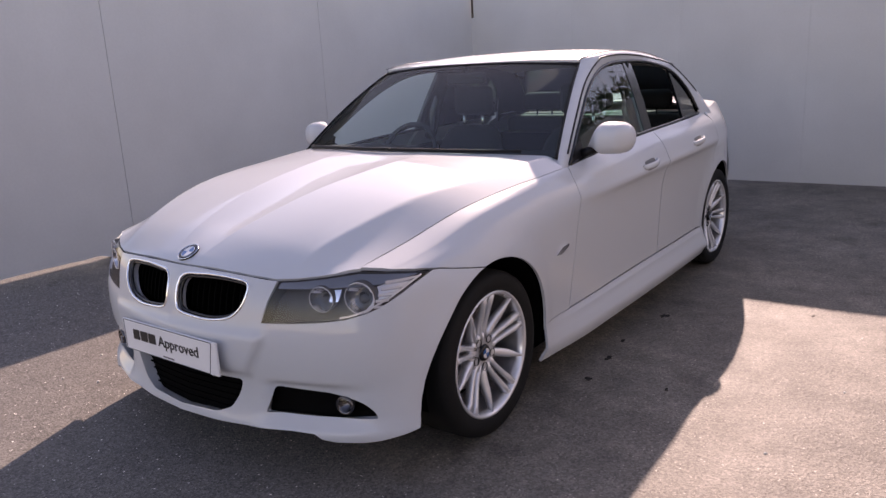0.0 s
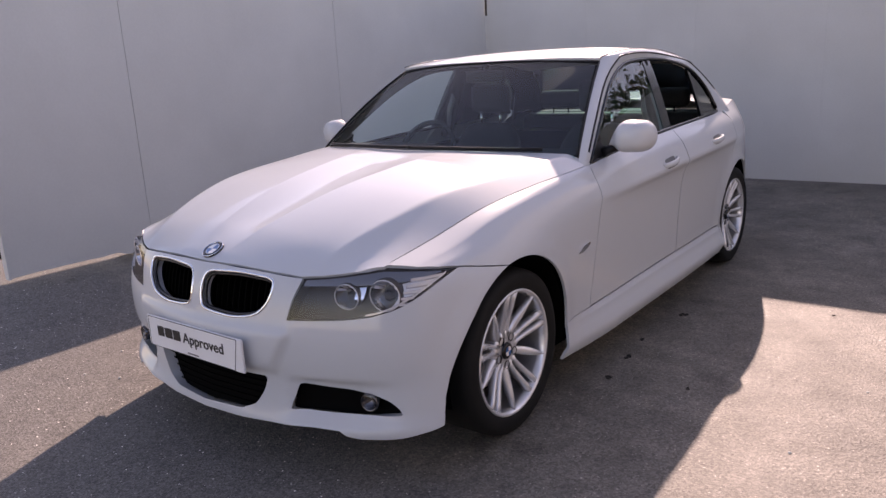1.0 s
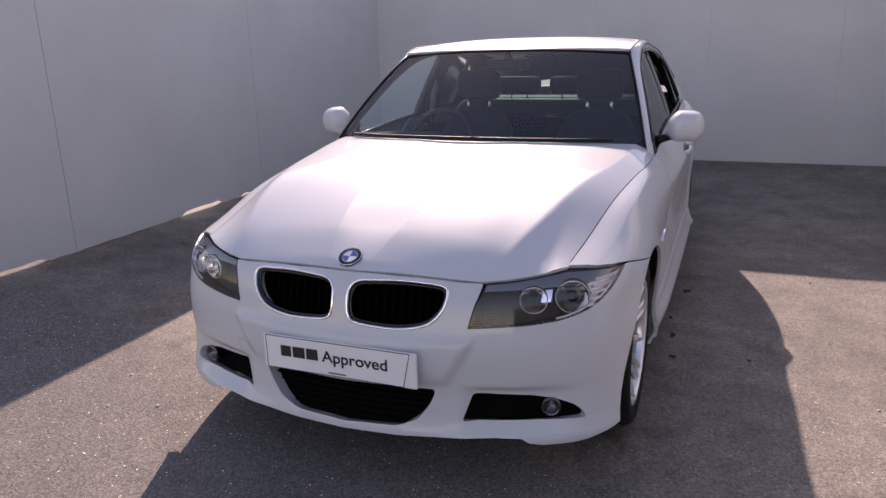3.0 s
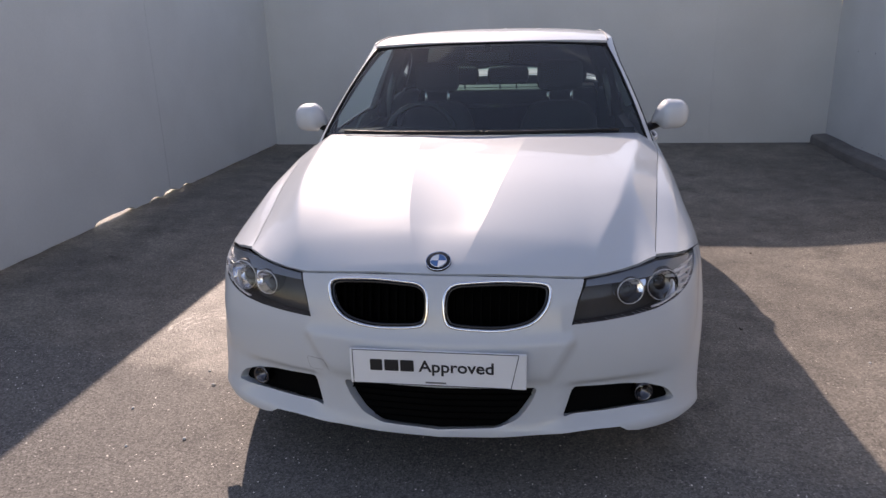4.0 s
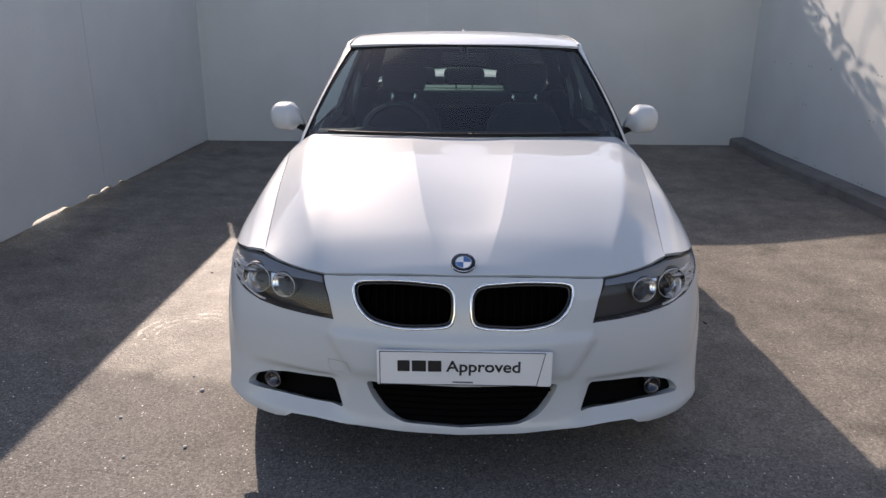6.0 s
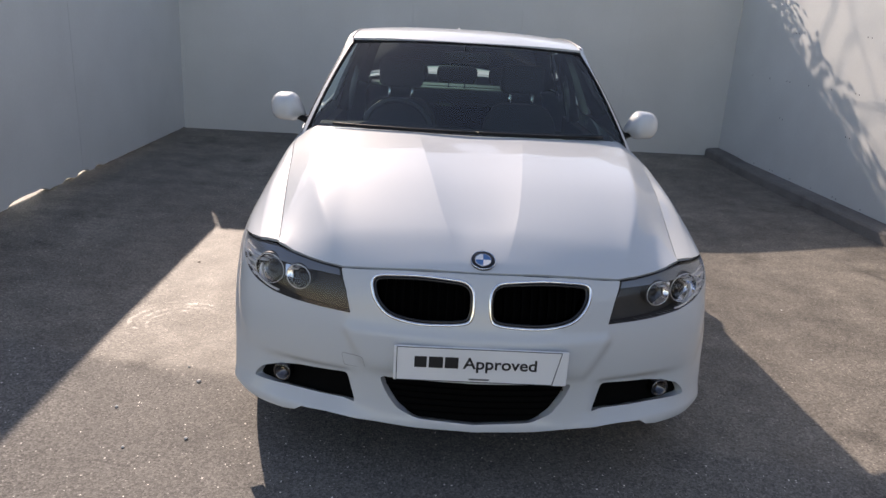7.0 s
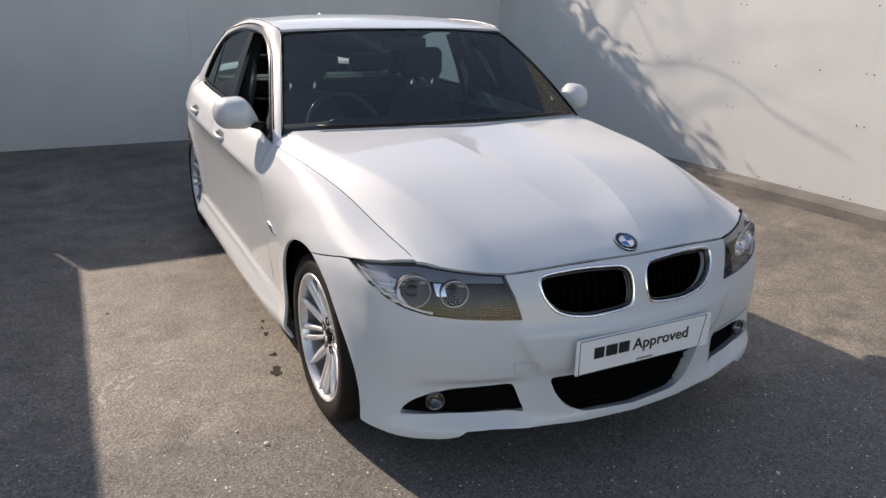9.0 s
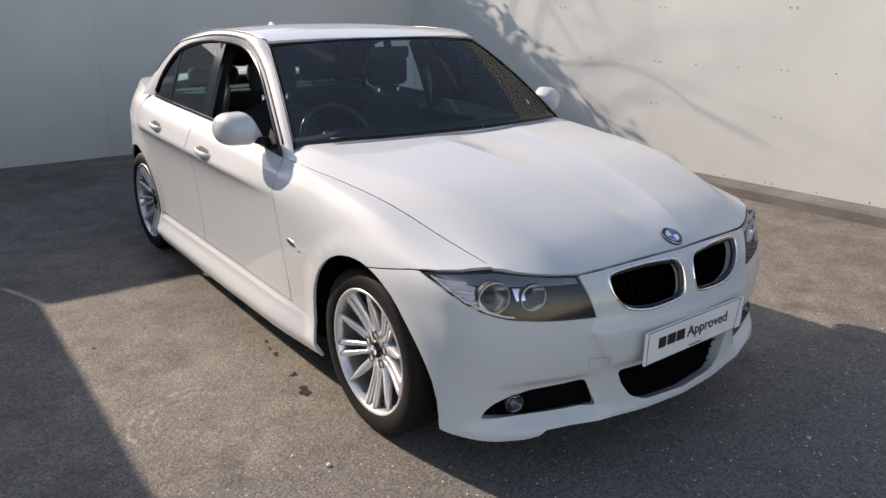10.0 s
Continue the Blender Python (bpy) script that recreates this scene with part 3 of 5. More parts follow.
# ---- the car: its front axle at y = 0, its nose towards -y ----
car = thing("car", "white four-door saloon car with silver alloy wheels on tarmac", "car")
WB, TYRE = 2.76, 0.318
ARCH = 0.372


def arch_front(q):
    """Radius of the front arch's leading edge at the angle q, which opens towards the bumper's foot."""
    return ARCH + 0.095 * smooth01(135, 210, q)


# side of the body: seven lines from the sill to the belt, each x and z along y
SIDE = [
    spline([(-0.6, (0.82, 0.20)), (0.3, (0.870, 0.170)), (0.8, (0.887, 0.166)), (2.4, (0.885, 0.166)), (2.76, (0.868, 0.19)), (3.1, (0.80, 0.21)), (3.7, (0.62, 0.22))]),
    spline([(-0.6, (0.83, 0.28)), (0.3, (0.883, 0.222)), (0.8, (0.901, 0.222)), (2.4, (0.902, 0.222)), (2.76, (0.884, 0.24)), (3.1, (0.815, 0.26)), (3.7, (0.645, 0.27))]),
    spline([(-0.6, (0.83, 0.36)), (0.3, (0.868, 0.325)), (1.4, (0.866, 0.325)), (2.4, (0.868, 0.33)), (2.76, (0.872, 0.35)), (3.1, (0.822, 0.38)), (3.7, (0.655, 0.40))]),
    spline([(-0.6, (0.79, 0.60)), (-0.3, (0.862, 0.60)), (0.0, (0.888, 0.60)), (0.5, (0.888, 0.60)), (1.4, (0.880, 0.65)), (2.4, (0.884, 0.66)), (2.76, (0.876, 0.66)), (3.1, (0.821, 0.66)), (3.7, (0.65, 0.66))]),
    spline([(-0.6, (0.765, 0.70)), (-0.3, (0.846, 0.715)), (0.0, (0.872, 0.745)), (0.5, (0.886, 0.785)), (1.0, (0.906, 0.80)), (1.4, (0.914, 0.812)), (2.4, (0.913, 0.84)), (2.76, (0.880, 0.845)), (3.1, (0.812, 0.85)), (3.7, (0.64, 0.84))]),
    spline([(-0.6, (0.735, 0.72)), (-0.3, (0.788, 0.766)), (0.0, (0.814, 0.836)), (0.3, (0.829, 0.873)), (0.5, (0.838, 0.888)), (1.4, (0.864, 0.905)), (2.4, (0.865, 0.94)), (2.76, (0.838, 0.95)), (3.1, (0.772, 0.955)), (3.7, (0.60, 0.93))]),
    spline([(-0.6, (0.673, 0.735)), (-0.3, (0.711, 0.794)), (0.0, (0.747, 0.862)), (0.3, (0.783, 0.899)), (0.5, (0.809, 0.914)), (0.72, (0.815, 0.926)), (1.4, (0.809, 0.967)), (2.4, (0.80, 1.0)), (2.75, (0.768, 1.012)), (3.1, (0.697, 1.024)), (3.7, (0.56, 1.012))]),
]


def side(y, v):
    """The body's side: y along the car, v from 0 at the sill to 6 at the belt."""
    k = [f(y) for f in SIDE]
    i = int(min(5, max(0, math.floor(v))))
    s = v - i
    p0, p1, p2, p3 = k[max(0, i - 1)], k[i], k[i + 1], k[min(6, i + 2)]
    c = smooth01(0.45, 1.1, y)
    if i == 3:
        p3 = p3 * (1 - c) + (2 * p2 - p1) * c
    elif i == 4:
        p0 = p0 * (1 - c) + (2 * p1 - p2) * c
    # folded crest along the wing
    c5 = 0.25 * smooth01(-0.45, -0.2, y) * (1 - smooth01(0.55, 1.2, y))
    if i == 4:
        p3 = p3 * (1 - c5) + (2 * p2 - p1) * c5
    elif i == 5:
        p0 = p0 * (1 - c5) + (2 * p1 - p2) * c5
    q = 0.5 * ((2 * p1) + (p2 - p0) * s + (2 * p0 - 5 * p1 + 4 * p2 - p3) * s * s + (3 * p1 - p0 - 3 * p2 + p3) * s ** 3)
    x, z = q[0], q[1]
    # ledge along the top of the sill
    x += 0.010 * (1 - smooth01(1.84, 1.985, v)) * smooth01(0.35, 0.8, y) * (1 - smooth01(2.3, 2.6, y))
    # hollow under the shoulder line
    if v < 4:
        x -= 0.011 * c * smooth01(0.0, 0.30, 4 - v) * (1 - smooth01(0.35, 1.7, 4 - v)) * (1 - smooth01(2.7, 3.3, y))
    for yc in (0.0, WB):
        d = math.hypot(y - yc, z - 0.318) - ARCH
        if d < 0.12 and z > 0.2:
            x += 0.012 * (1 - smooth01(0.0, 0.10, d))
    return (x, y, z)


def v_at(y, z):
    lo, hi = 0.0, 6.0
    for _ in range(30):
        m = (lo + hi) / 2
        if side(y, m)[2] < z:
            lo = m
        else:
            hi = m
    return lo


def arch_points(yc, a0, a1, n=36, r=ARCH):
    """Points of a wheel arch in (y, v); angles in degrees from the rear, upwards."""
    out = []
    for i in range(n + 1):
        q = radians(a0 + (a1 - a0) * i / n)
        y, z = yc + r * math.cos(q), 0.318 + r * math.sin(q)
        out.append((y, v_at(y, z)))
    return out


def at_z(ys, z):
    return [(y, v_at(y, z if not hasattr(z, "__len__") else z[i])) for i, y in enumerate(ys)]


# front cover: plan of the nose as share of half width and distance behind the foremost line
NOSE_A = spline([(0, 0.0), (1, 0.25), (2, 0.49), (3, 0.70), (4, 0.845), (5, 0.918), (6, 0.958), (7, 0.985), (8, 1.0), (9, 1.008)])
NOSE_B = spline([(0, 0.0), (1, 0.017), (2, 0.060), (3, 0.128), (4, 0.205), (5, 0.278), (6, 0.372), (7, 0.50), (8, 0.66), (9, 0.82)])
NOSE_Y = spline([(0.14, -0.725), (0.18, -0.755), (0.215, -0.765), (0.26, -0.752), (0.36, -0.748), (0.44, -0.760), (0.53, -0.762), (0.60, -0.750), (0.68, -0.728), (0.74, -0.694), (0.78, -0.64)])
NOSE_W = spline([(0.14, 0.895), (0.25, 0.905), (0.45, 0.895), (0.60, 0.888), (0.70, 0.878), (0.78, 0.83)])


def nose(s, z):
    """The front: s from 0 at the middle round the corner to 9 at the wheel, z the height."""
    x, y = NOSE_W(z) * NOSE_A(s), NOSE_Y(z) + NOSE_B(s)
    d = math.hypot(y, z - 0.318) - arch_front(math.degrees(math.atan2(z - 0.318, y)) % 360)
    if d < 0.10 and s > 4:
        x += 0.012 * (1 - smooth01(0.0, 0.09, d))
    # hollow round the fog lamps, and the raised block that carries the plate
    y -= 0.008 * smooth01(0.30, 0.42, x) * (1 - smooth01(0.22, 0.272, z))
    y += 0.026 * smooth01(0.385, 0.45, x) * (1 - smooth01(0.60, 0.78, x)) * (1 - smooth01(0.360, 0.402, z)) * smooth01(0.20, 0.29, z)
    xb = 0.305 + 0.125 * min(1.0, max(0.0, (z - 0.30) / 0.23))
    y -= 0.015 * (1 - smooth01(xb - 0.013, xb + 0.013, x)) * smooth01(0.385, 0.43, z) * (1 - smooth01(0.53, 0.575, z))
    return (float(x), float(y), float(z))


def s_at(x, z):
    lo, hi = 0.0, 9.0
    for _ in range(30):
        m = (lo + hi) / 2
        if NOSE_W(z) * NOSE_A(m) < x:
            lo = m
        else:
            hi = m
    return lo


def s_at_y(y, z):
    lo, hi = 0.0, 9.5
    for _ in range(30):
        m = (lo + hi) / 2
        if NOSE_Y(z) + NOSE_B(m) < y:
            lo = m
        else:
            hi = m
    return lo


def nose_x(x, z):
    """The front by its x instead of s, for signed x."""
    p = nose(s_at(abs(x), z), z)
    return (math.copysign(p[0], x) if x else 0.0, p[1], p[2])


# bonnet
HOOD_C = spline([(-0.75, 0.702), (-0.70, 0.742), (-0.64, 0.778), (-0.5, 0.838), (-0.2, 0.918), (0.1, 0.965), (0.45, 1.003), (0.75, 1.028)])
def HOOD_G(y):
    """Half width of the bonnet, up to the wing."""
    return float(SIDE[6](y)[0])


SEAM = spline([(0.0, 0.742), (0.2, 0.740), (0.357, 0.731), (0.46, 0.724), (0.57, 0.734), (0.70, 0.752), (0.80, 0.757)])
SEAM_X = [0.01 * k for k in range(82)]
SEAM_Y = [nose_x(x, float(SEAM(x)))[1] for x in SEAM_X]


def seam_z(x):
    """Height at which the bonnet meets the front at x."""
    return float(SEAM(x))


def soft(t, w):
    return w * math.log1p(math.exp(min(60.0, t / w)))


CREASE = spline([(-0.62, 0.480), (-0.5, 0.513), (-0.3, 0.578), (0.0, 0.640), (0.4, 0.710), (0.66, 0.735)])
RIDGE = spline([(-0.62, 0.085), (-0.57, 0.100), (-0.39, 0.138), (-0.11, 0.176), (0.34, 0.226), (0.6, 0.25)])


def crease_out(y):
    return float(CREASE(y))


def crease_in(y):
    return float(RIDGE(y))


def hood_plain(x, y):
    g = float(HOOD_G(y))
    e = float(SIDE[6](y)[1])
    c = float(HOOD_C(y))
    a = abs(x)
    xo, xi = crease_out(y), crease_in(y)
    d = c - e
    k = 0.75 - 0.35 * smooth01(-0.2, 0.4, y)
    z = c - (1 - k) * d * (a / g) ** 2 - k * d * soft(a - xo, 0.005) / soft(g - xo, 0.005)
    # shallow trough between the two ridges
    z += smooth01(-0.70, -0.42, y) * (1 - 0.7 * smooth01(0.2, 0.45, y)) * (0.004 * (1 - smooth01(0.7, 0.98, a / g)) - 0.015 * max(0.0, 1 - (a / xi) ** 2))
    return z


def hood(x, y):
    a = min(0.81, abs(x))
    ys = float(np.interp(a, SEAM_X, SEAM_Y))
    fix = float(SEAM(a)) - hood_plain(a, ys)
    return (x, y, hood_plain(x, y) + fix * math.exp(-max(-0.1, y - ys) / 0.20) * (1 - smooth01(0.62, 0.71, a)))


# windscreen, roof, rear window
def screen(u, w):
    a, b = abs(u), 1 if u >= 0 else -1
    base = Vector((a * 0.778, 0.43 + 0.26 * a ** 2.2, 0.985 - 0.023 * a * a))
    top = Vector((a * 0.620, 1.148 + 0.085 * a * a, 1.378 - 0.029 * a ** 2.5))
    p = base.lerp(top, w) + Vector((0.1 * a, -0.5, 0.8)) * 0.022 * 4 * w * (1 - w)
    return (p.x * b, p.y, p.z)


ROOF_C = spline([(1.08, 1.352), (1.148, 1.382), (1.4, 1.421), (1.7, 1.435), (2.0, 1.429), (2.3, 1.402), (2.6, 1.352), (2.75, 1.32)])
ROOF_W = spline([(1.1, 0.614), (1.25, 0.616), (1.6, 0.610), (2.0, 0.598), (2.6, 0.562), (2.8, 0.55)])


def roof(x, y):
    w = float(ROOF_W(y))
    return (x, y, float(ROOF_C(y)) - 0.028 * (abs(x) / w) ** 2.6)


def rear_glass(u, w):
    a, b = abs(u), 1 if u >= 0 else -1
    top = Vector((a * 0.555, 2.60 - 0.04 * a * a, 1.352 - 0.03 * a ** 2.5))
    base = Vector((a * 0.66, 3.10 - 0.16 * a * a, 1.075 - 0.02 * a * a))
    p = top.lerp(base, w) + Vector((0, 0.5, 0.85)) * 0.02 * 4 * w * (1 - w)
    return (p.x * b, p.y, p.z)


def house(y, z):
    """The side of the cabin, leaning in towards the roof."""
    h = z - 0.912
    return (0.812 - 0.34 * h - 0.18 * h * h - 0.035 * smooth01(2.2, 3.2, y), y, z)


# outline of the side windows, upper edge from the mirror to the rear corner
DLO = spline([(0, (0.735, 0.925)), (1, (0.955, 1.085)), (2, (1.20, 1.24)), (3, (1.46, 1.332)), (4, (1.8, 1.352)), (5, (2.12, 1.335)), (6, (2.40, 1.275)), (7, (2.56, 1.160)), (8, (2.63, 1.02))])
DLO_BASE = spline([(0.735, 0.925), (1.4, 0.970), (2.1, 0.992), (2.63, 1.010)])


def frame_inner(t):
    """The upper edge of the cabin's frame: up the windscreen, along the roof, down the rear window."""
    if t < 3:
        k = (0.02, 0.42, 0.80, 1.0)
        i = min(2, int(t))
        w = k[i] + (k[i + 1] - k[i]) * (t - i)
        return Vector(screen(1.0, w))
    if t < 6:
        y = 1.233 + (2.56 - 1.233) * (t - 3) / 3
        return Vector(roof(float(ROOF_W(y)), y))
    return Vector(rear_glass(1.0, (t - 6) / 2))


def frame_outer(t):
    y, z = DLO(t)
    return Vector(house(float(y), float(z)))


def frame_strip(t, w):
    a, b = frame_outer(t), frame_inner(t)
    p = a.lerp(b, w)
    out = Vector((0.75, 0, 0.65)) if t > 2 else Vector((0.8, -0.3, 0.5))
    return p + out * (b - a).length * 0.16 * 4 * w * (1 - w)


def build_body():
    # bonnet
    edge = []
    for x in (0.0, 0.12, 0.25, 0.345, 0.45, 0.52, 0.58, 0.63, 0.665, 0.688):
        edge.append((x, nose_x(x, seam_z(x))[1] + 0.002))
    side_line = [(HOOD_G(y) - 0.0025, y) for y in [-0.46 + 0.04 * k for k in range(29)]]
    rear = [(0.795, 0.692), (0.768, 0.694), (0.735, 0.670), (0.70, 0.646), (0.6, 0.589), (0.45, 0.520), (0.3, 0.474), (0.15, 0.449), (0.0, 0.442)]
    half = edge + side_line + rear
    out = half + [(-x, y) for x, y in half[::-1] if x > 0]
    panel("bonnet", out, hood, PAINT, car, "white bonnet with raised creases", step=0.035,
          lines=[[(sg * (f(y) + o), y) for y in [-0.66 + 0.02 * k for k in range(64)]] for sg in (1, -1)
                 for f, offs in ((crease_in, (-0.016, -0.003, 0.003, 0.016)), (crease_out, (-0.018, -0.007, 0.0, 0.007, 0.018))) for o in offs])
    # wings
    arch = arch_points(0.0, -3, 102)
    top = [(y, 6.0) for y in (-0.49, -0.4, -0.3, -0.1, 0.1, 0.3, 0.5, 0.66)]
    wing = [*at_z([-0.37, -0.43], [0.737, 0.746]), *top, (0.705, 5.75), (0.69, 5.3), (0.685, 4.9), (0.675, 4.0), (0.645, 3.2), (0.60, 2.0), (0.384, 2.0)] + arch
    wing += at_z([-0.15, -0.22, -0.30], [0.696, 0.710, 0.727])
    both("wing", wing, side, PAINT, car, step=0.04, sv=0.12, edge=0.35, lines=[[(-0.4 + 0.03 * k, v) for k in range(37)] for v in (5.2, 5.08, 5.0, 4.92, 4.8)])
    # doors
    gap = 0.004
    f_door = [(0.605, 2.02), (0.65, 3.2), (0.68, 4.0), (0.69, 4.9), (0.71, 5.8), (0.73, 5.97), (1.2, 6.0), (1.72, 6.0), (1.715, 5), (1.70, 4), (1.685, 3), (1.66, 2.02)]
    shoulder = [[(0.62 + 0.04 * k, v) for k in range(52)] for v in (4.15, 4.0, 3.92, 3.84, 3.72, 3.55)]
    both("front_door", f_door, side, PAINT, car, step=0.045, sv=0.12, lines=shoulder)
    r_arch = arch_points(WB, 168, 118, 16, ARCH + 0.025)
    r_door = [(1.668, 2.02), (1.692, 3), (1.708, 4), (1.722, 5), (1.727, 6.0), (2.1, 6.0), (2.62, 6.0), (2.66, 5.2), (2.64, 4.4)] + [(y, v) for y, v in r_arch[::-1]] + [(2.36, 2.02)]
    both("rear_door", r_door, side, PAINT, car, step=0.045, sv=0.12, lines=shoulder)
    # rear quarter
    quarter = [(2.37, 2.0), (2.372, 1.0)] + arch_points(WB, 182, -8, 44) + [(3.16, 1.0), (3.62, 0.9), (3.66, 2), (3.66, 3), (3.66, 4), (3.66, 5), (3.66, 6), (3.3, 6.0), (3.0, 6.0), (2.70, 6.0), (2.667, 5.2), (2.647, 4.4)]
    quarter += [(y, v) for y, v in arch_points(WB, 118, 166, 16, ARCH + 0.022)]
    both("rear_quarter", quarter, side, PAINT, car, step=0.05, sv=0.12)
    # sill
    skirt = [(0.340, 0.0), (2.36, 0.0), (2.372, 1.0), (2.365, 1.985), (0.380, 1.985), (0.360, 1.2), (0.348, 0.6)]
    both("sill", skirt, side, PAINT, car, "white body-coloured side skirt", step=0.05, sv=0.10, lines=[[(0.40 + 0.05 * k, v) for k in range(40)] for v in (1.95, 1.91, 1.87, 1.82)])
    # front cover
    build_front()
    # roof and cabin frame
    rl = [(float(ROOF_W(y)), y) for y in (1.233, 1.4, 1.7, 2.0, 2.3, 2.56)]
    front = [(0.0, 1.148), (0.2, 1.157), (0.4, 1.185)]
    back = [(0.4, 2.585), (0.2, 2.597), (0.0, 2.60)]
    h = front + rl + back
    panel("roof", h + [(-x, y) for x, y in h[::-1] if x > 0], roof, PAINT, car, "white roof", step=0.05)
    for m in (False, True):
        rows = []
        for i in range(73):
            t = -0.3 + 8.9 * i / 72
            rows.append([frame_strip(t, w / 7) for w in range(8)])
        bm = loft([[(-p.x if m else p.x, p.y, p.z) for p in r] for r in rows])
        frame_part = part("cabin_frame", bm, PAINT, car, "white roof pillars and door frames")
        rows = []
        for i in range(73):
            t = 0.05 + 8.4 * i / 72
            rows.append([frame_strip(t, 0.02 + 0.96 * w / 5) - (Vector((0.75, 0, 0.65)) if t > 2 else Vector((0.8, -0.3, 0.5))) * 0.016 for w in range(6)])
        bm = loft([[(-p.x if m else p.x, p.y, p.z) for p in r] for r in rows])
        part("pillar_lining", bm, LINER, frame_part, "dark cloth pillar lining")
    # glass
    uo = rounded([(-0.985, -0.05), (0.985, -0.05), (0.975, 0.985), (-0.975, 0.985)], 0.05)
    panel("windscreen", uo, screen, GLASS, car, "dark tinted windscreen", step=0.06, su=0.7, sv=0.8, flange=0)
    panel("rear_window", rounded([(-1.0, -0.02), (1.0, -0.02), (1.0, 0.98), (-1.0, 0.98)], 0.03), rear_glass, SIDE_GLASS, car, "dark green-tinted rear window", step=0.08, su=0.6, sv=0.5, flange=0)
    # boot lid and tail
    def boot(x, y):
        return (x, y, 1.068 - 0.022 * max(0.0, (y - 3.0) / 0.66) - 0.045 * (abs(x) / 0.68) ** 3)
    bl = [(0, 3.06), (0.35, 3.03), (0.62, 2.95), (0.72, 2.96)] + [(float(SIDE[6](y)[0]) - 0.004, y) for y in (3.1, 3.3, 3.5, 3.64)] + [(0.3, 3.70), (0, 3.71)]
    panel("boot_lid", bl + [(-x, y) for x, y in bl[::-1] if x > 0], boot, PAINT, car, "white boot lid", step=0.06)
    rows = []
    for z, dy in ((0.22, -0.03), (0.3, 0.03), (0.5, 0.06), (0.6, 0.05), (0.75, 0.02), (0.9, 0.0), (0.99, -0.02), (1.012, -0.03)):
        k = v_at(3.64, z)
        w = side(3.64, k)[0]
        rows.append([(w * math.sin(radians(q)), 3.64 + dy + 0.10 * (math.cos(radians(q)) ** 0.8 if abs(q) < 90 else 0), z) for q in range(-90, 91, 10)])
    part("rear_bumper", loft(rows), PAINT, car, "white tail")
    # dark inner shell behind the gaps, its shade put into the colour
    part("engine_bay", box((-0.56, -0.53, 0.20), (0.56, 0.46, 0.69)), DARK, car, "dark engine bay", smooth=False)
    part("floor_pan", box((-0.80, 0.40, 0.19), (0.80, 2.36, 0.27)), DARK, car, "dark floor", smooth=False)
    part("boot_floor", box((-0.58, 2.36, 0.24), (0.58, 3.60, 0.90)), DARK, car, "dark boot", smooth=False)
    for sg in (-1, 1):
        part("door_inner", box((min(sg * 0.755, sg * 0.81), 0.76, 0.24), (max(sg * 0.755, sg * 0.81), 2.30, 0.88)), BLACK, car, "dark door trim", smooth=False)
        for yc in (0.0, WB):
            rows = []
            for i in range(25):
                q = radians(-12 + 204 * i / 24)
                r = ARCH + 0.012
                yy, zz = yc + r * math.cos(q), 0.318 + r * math.sin(q)
                rim_x = min(0.855, side(yy, v_at(yy, max(0.25, zz)))[0] - 0.015)
                rows.append([(sg * x, yy, zz) for x in (rim_x, 0.78, 0.60, 0.56)])
            part("wheel_liner", loft(rows), DARK, car, "black wheel arch liner")
    # bonnet drain and scuttle under the windscreen
    rows = [[(0.64 * u / 10, 0.43 + 0.26 * abs(0.86 * u / 10) ** 2.2 + dy, 0.985 - 0.02 * (u / 10) ** 2 + dz) for u in range(-10, 11)] for dy, dz in ((-0.06, -0.05), (0.0, 0.0), (0.025, 0.014))]
    part("scuttle", loft(rows), BLACK, car, "black plastic scuttle panel")


def build_front():
    """The bumper cover with its openings."""
    low = [(0.0, 0.208), (0.20, 0.210), (0.36, 0.218), (0.50, 0.223), (0.585, 0.220), (0.610, 0.203), (0.65, 0.195), (0.73, 0.194)]
    out = [(s_at(x, z), z) for x, z in low] + [(s_at_y(-0.55, 0.198), 0.198), (s_at_y(-0.49, 0.212), 0.212)]
    # up the wheel arch
    for q in (192, 187, 180, 172, 164, 156, 148, 140, 133, 127, 121, 115, 109, 103):
        a = radians(q)
        y, z = arch_front(q) * math.cos(a), 0.318 + arch_front(q) * math.sin(a)
        out.append((s_at_y(y, z), z))
    # along the wing's edge to the lamp, under the lamp, and over the grille
    out += [(s_at_y(-0.15, 0.692), 0.692), (s_at_y(-0.22, 0.706), 0.706), (s_at_y(-0.28, 0.719), 0.719)]
    out += [(s_at(x, z), z) for x, z in LAMP_LOW[::-1]]
    out += [(s_at(x, z), z) for x, z in ((0.437, 0.66), *[(x, seam_z(x) - 0.004) for x in (0.455, 0.40, 0.345, 0.25, 0.12, 0.0)])]
    right = out
    full = right + [(-s, z) for s, z in right[::-1] if s > 1e-6]

    def signed(s, z):
        p = nose(abs(s), z)
        return (p[0] if s >= 0 else -p[0], p[1], p[2])
    holes = []
    for pts, r in ((KIDNEY, 0.05), (FOG, 0.012)):
        for sg in (1, -1):
            o = rounded([(x, z) for x, z in pts], r)
            holes.append([(sg * s_at(x, z), z) for x, z in o])
    intake = rounded(INTAKE + [(-x, z) for x, z in INTAKE[::-1]], 0.02)
    holes.append([(math.copysign(s_at(abs(x), z), x), z) for x, z in intake])
    panel("front_bumper", full, signed, PAINT, car, "white sports front bumper", holes=holes, step=0.028, su=0.2, flange=0.042, edge=0.45, flip=False)


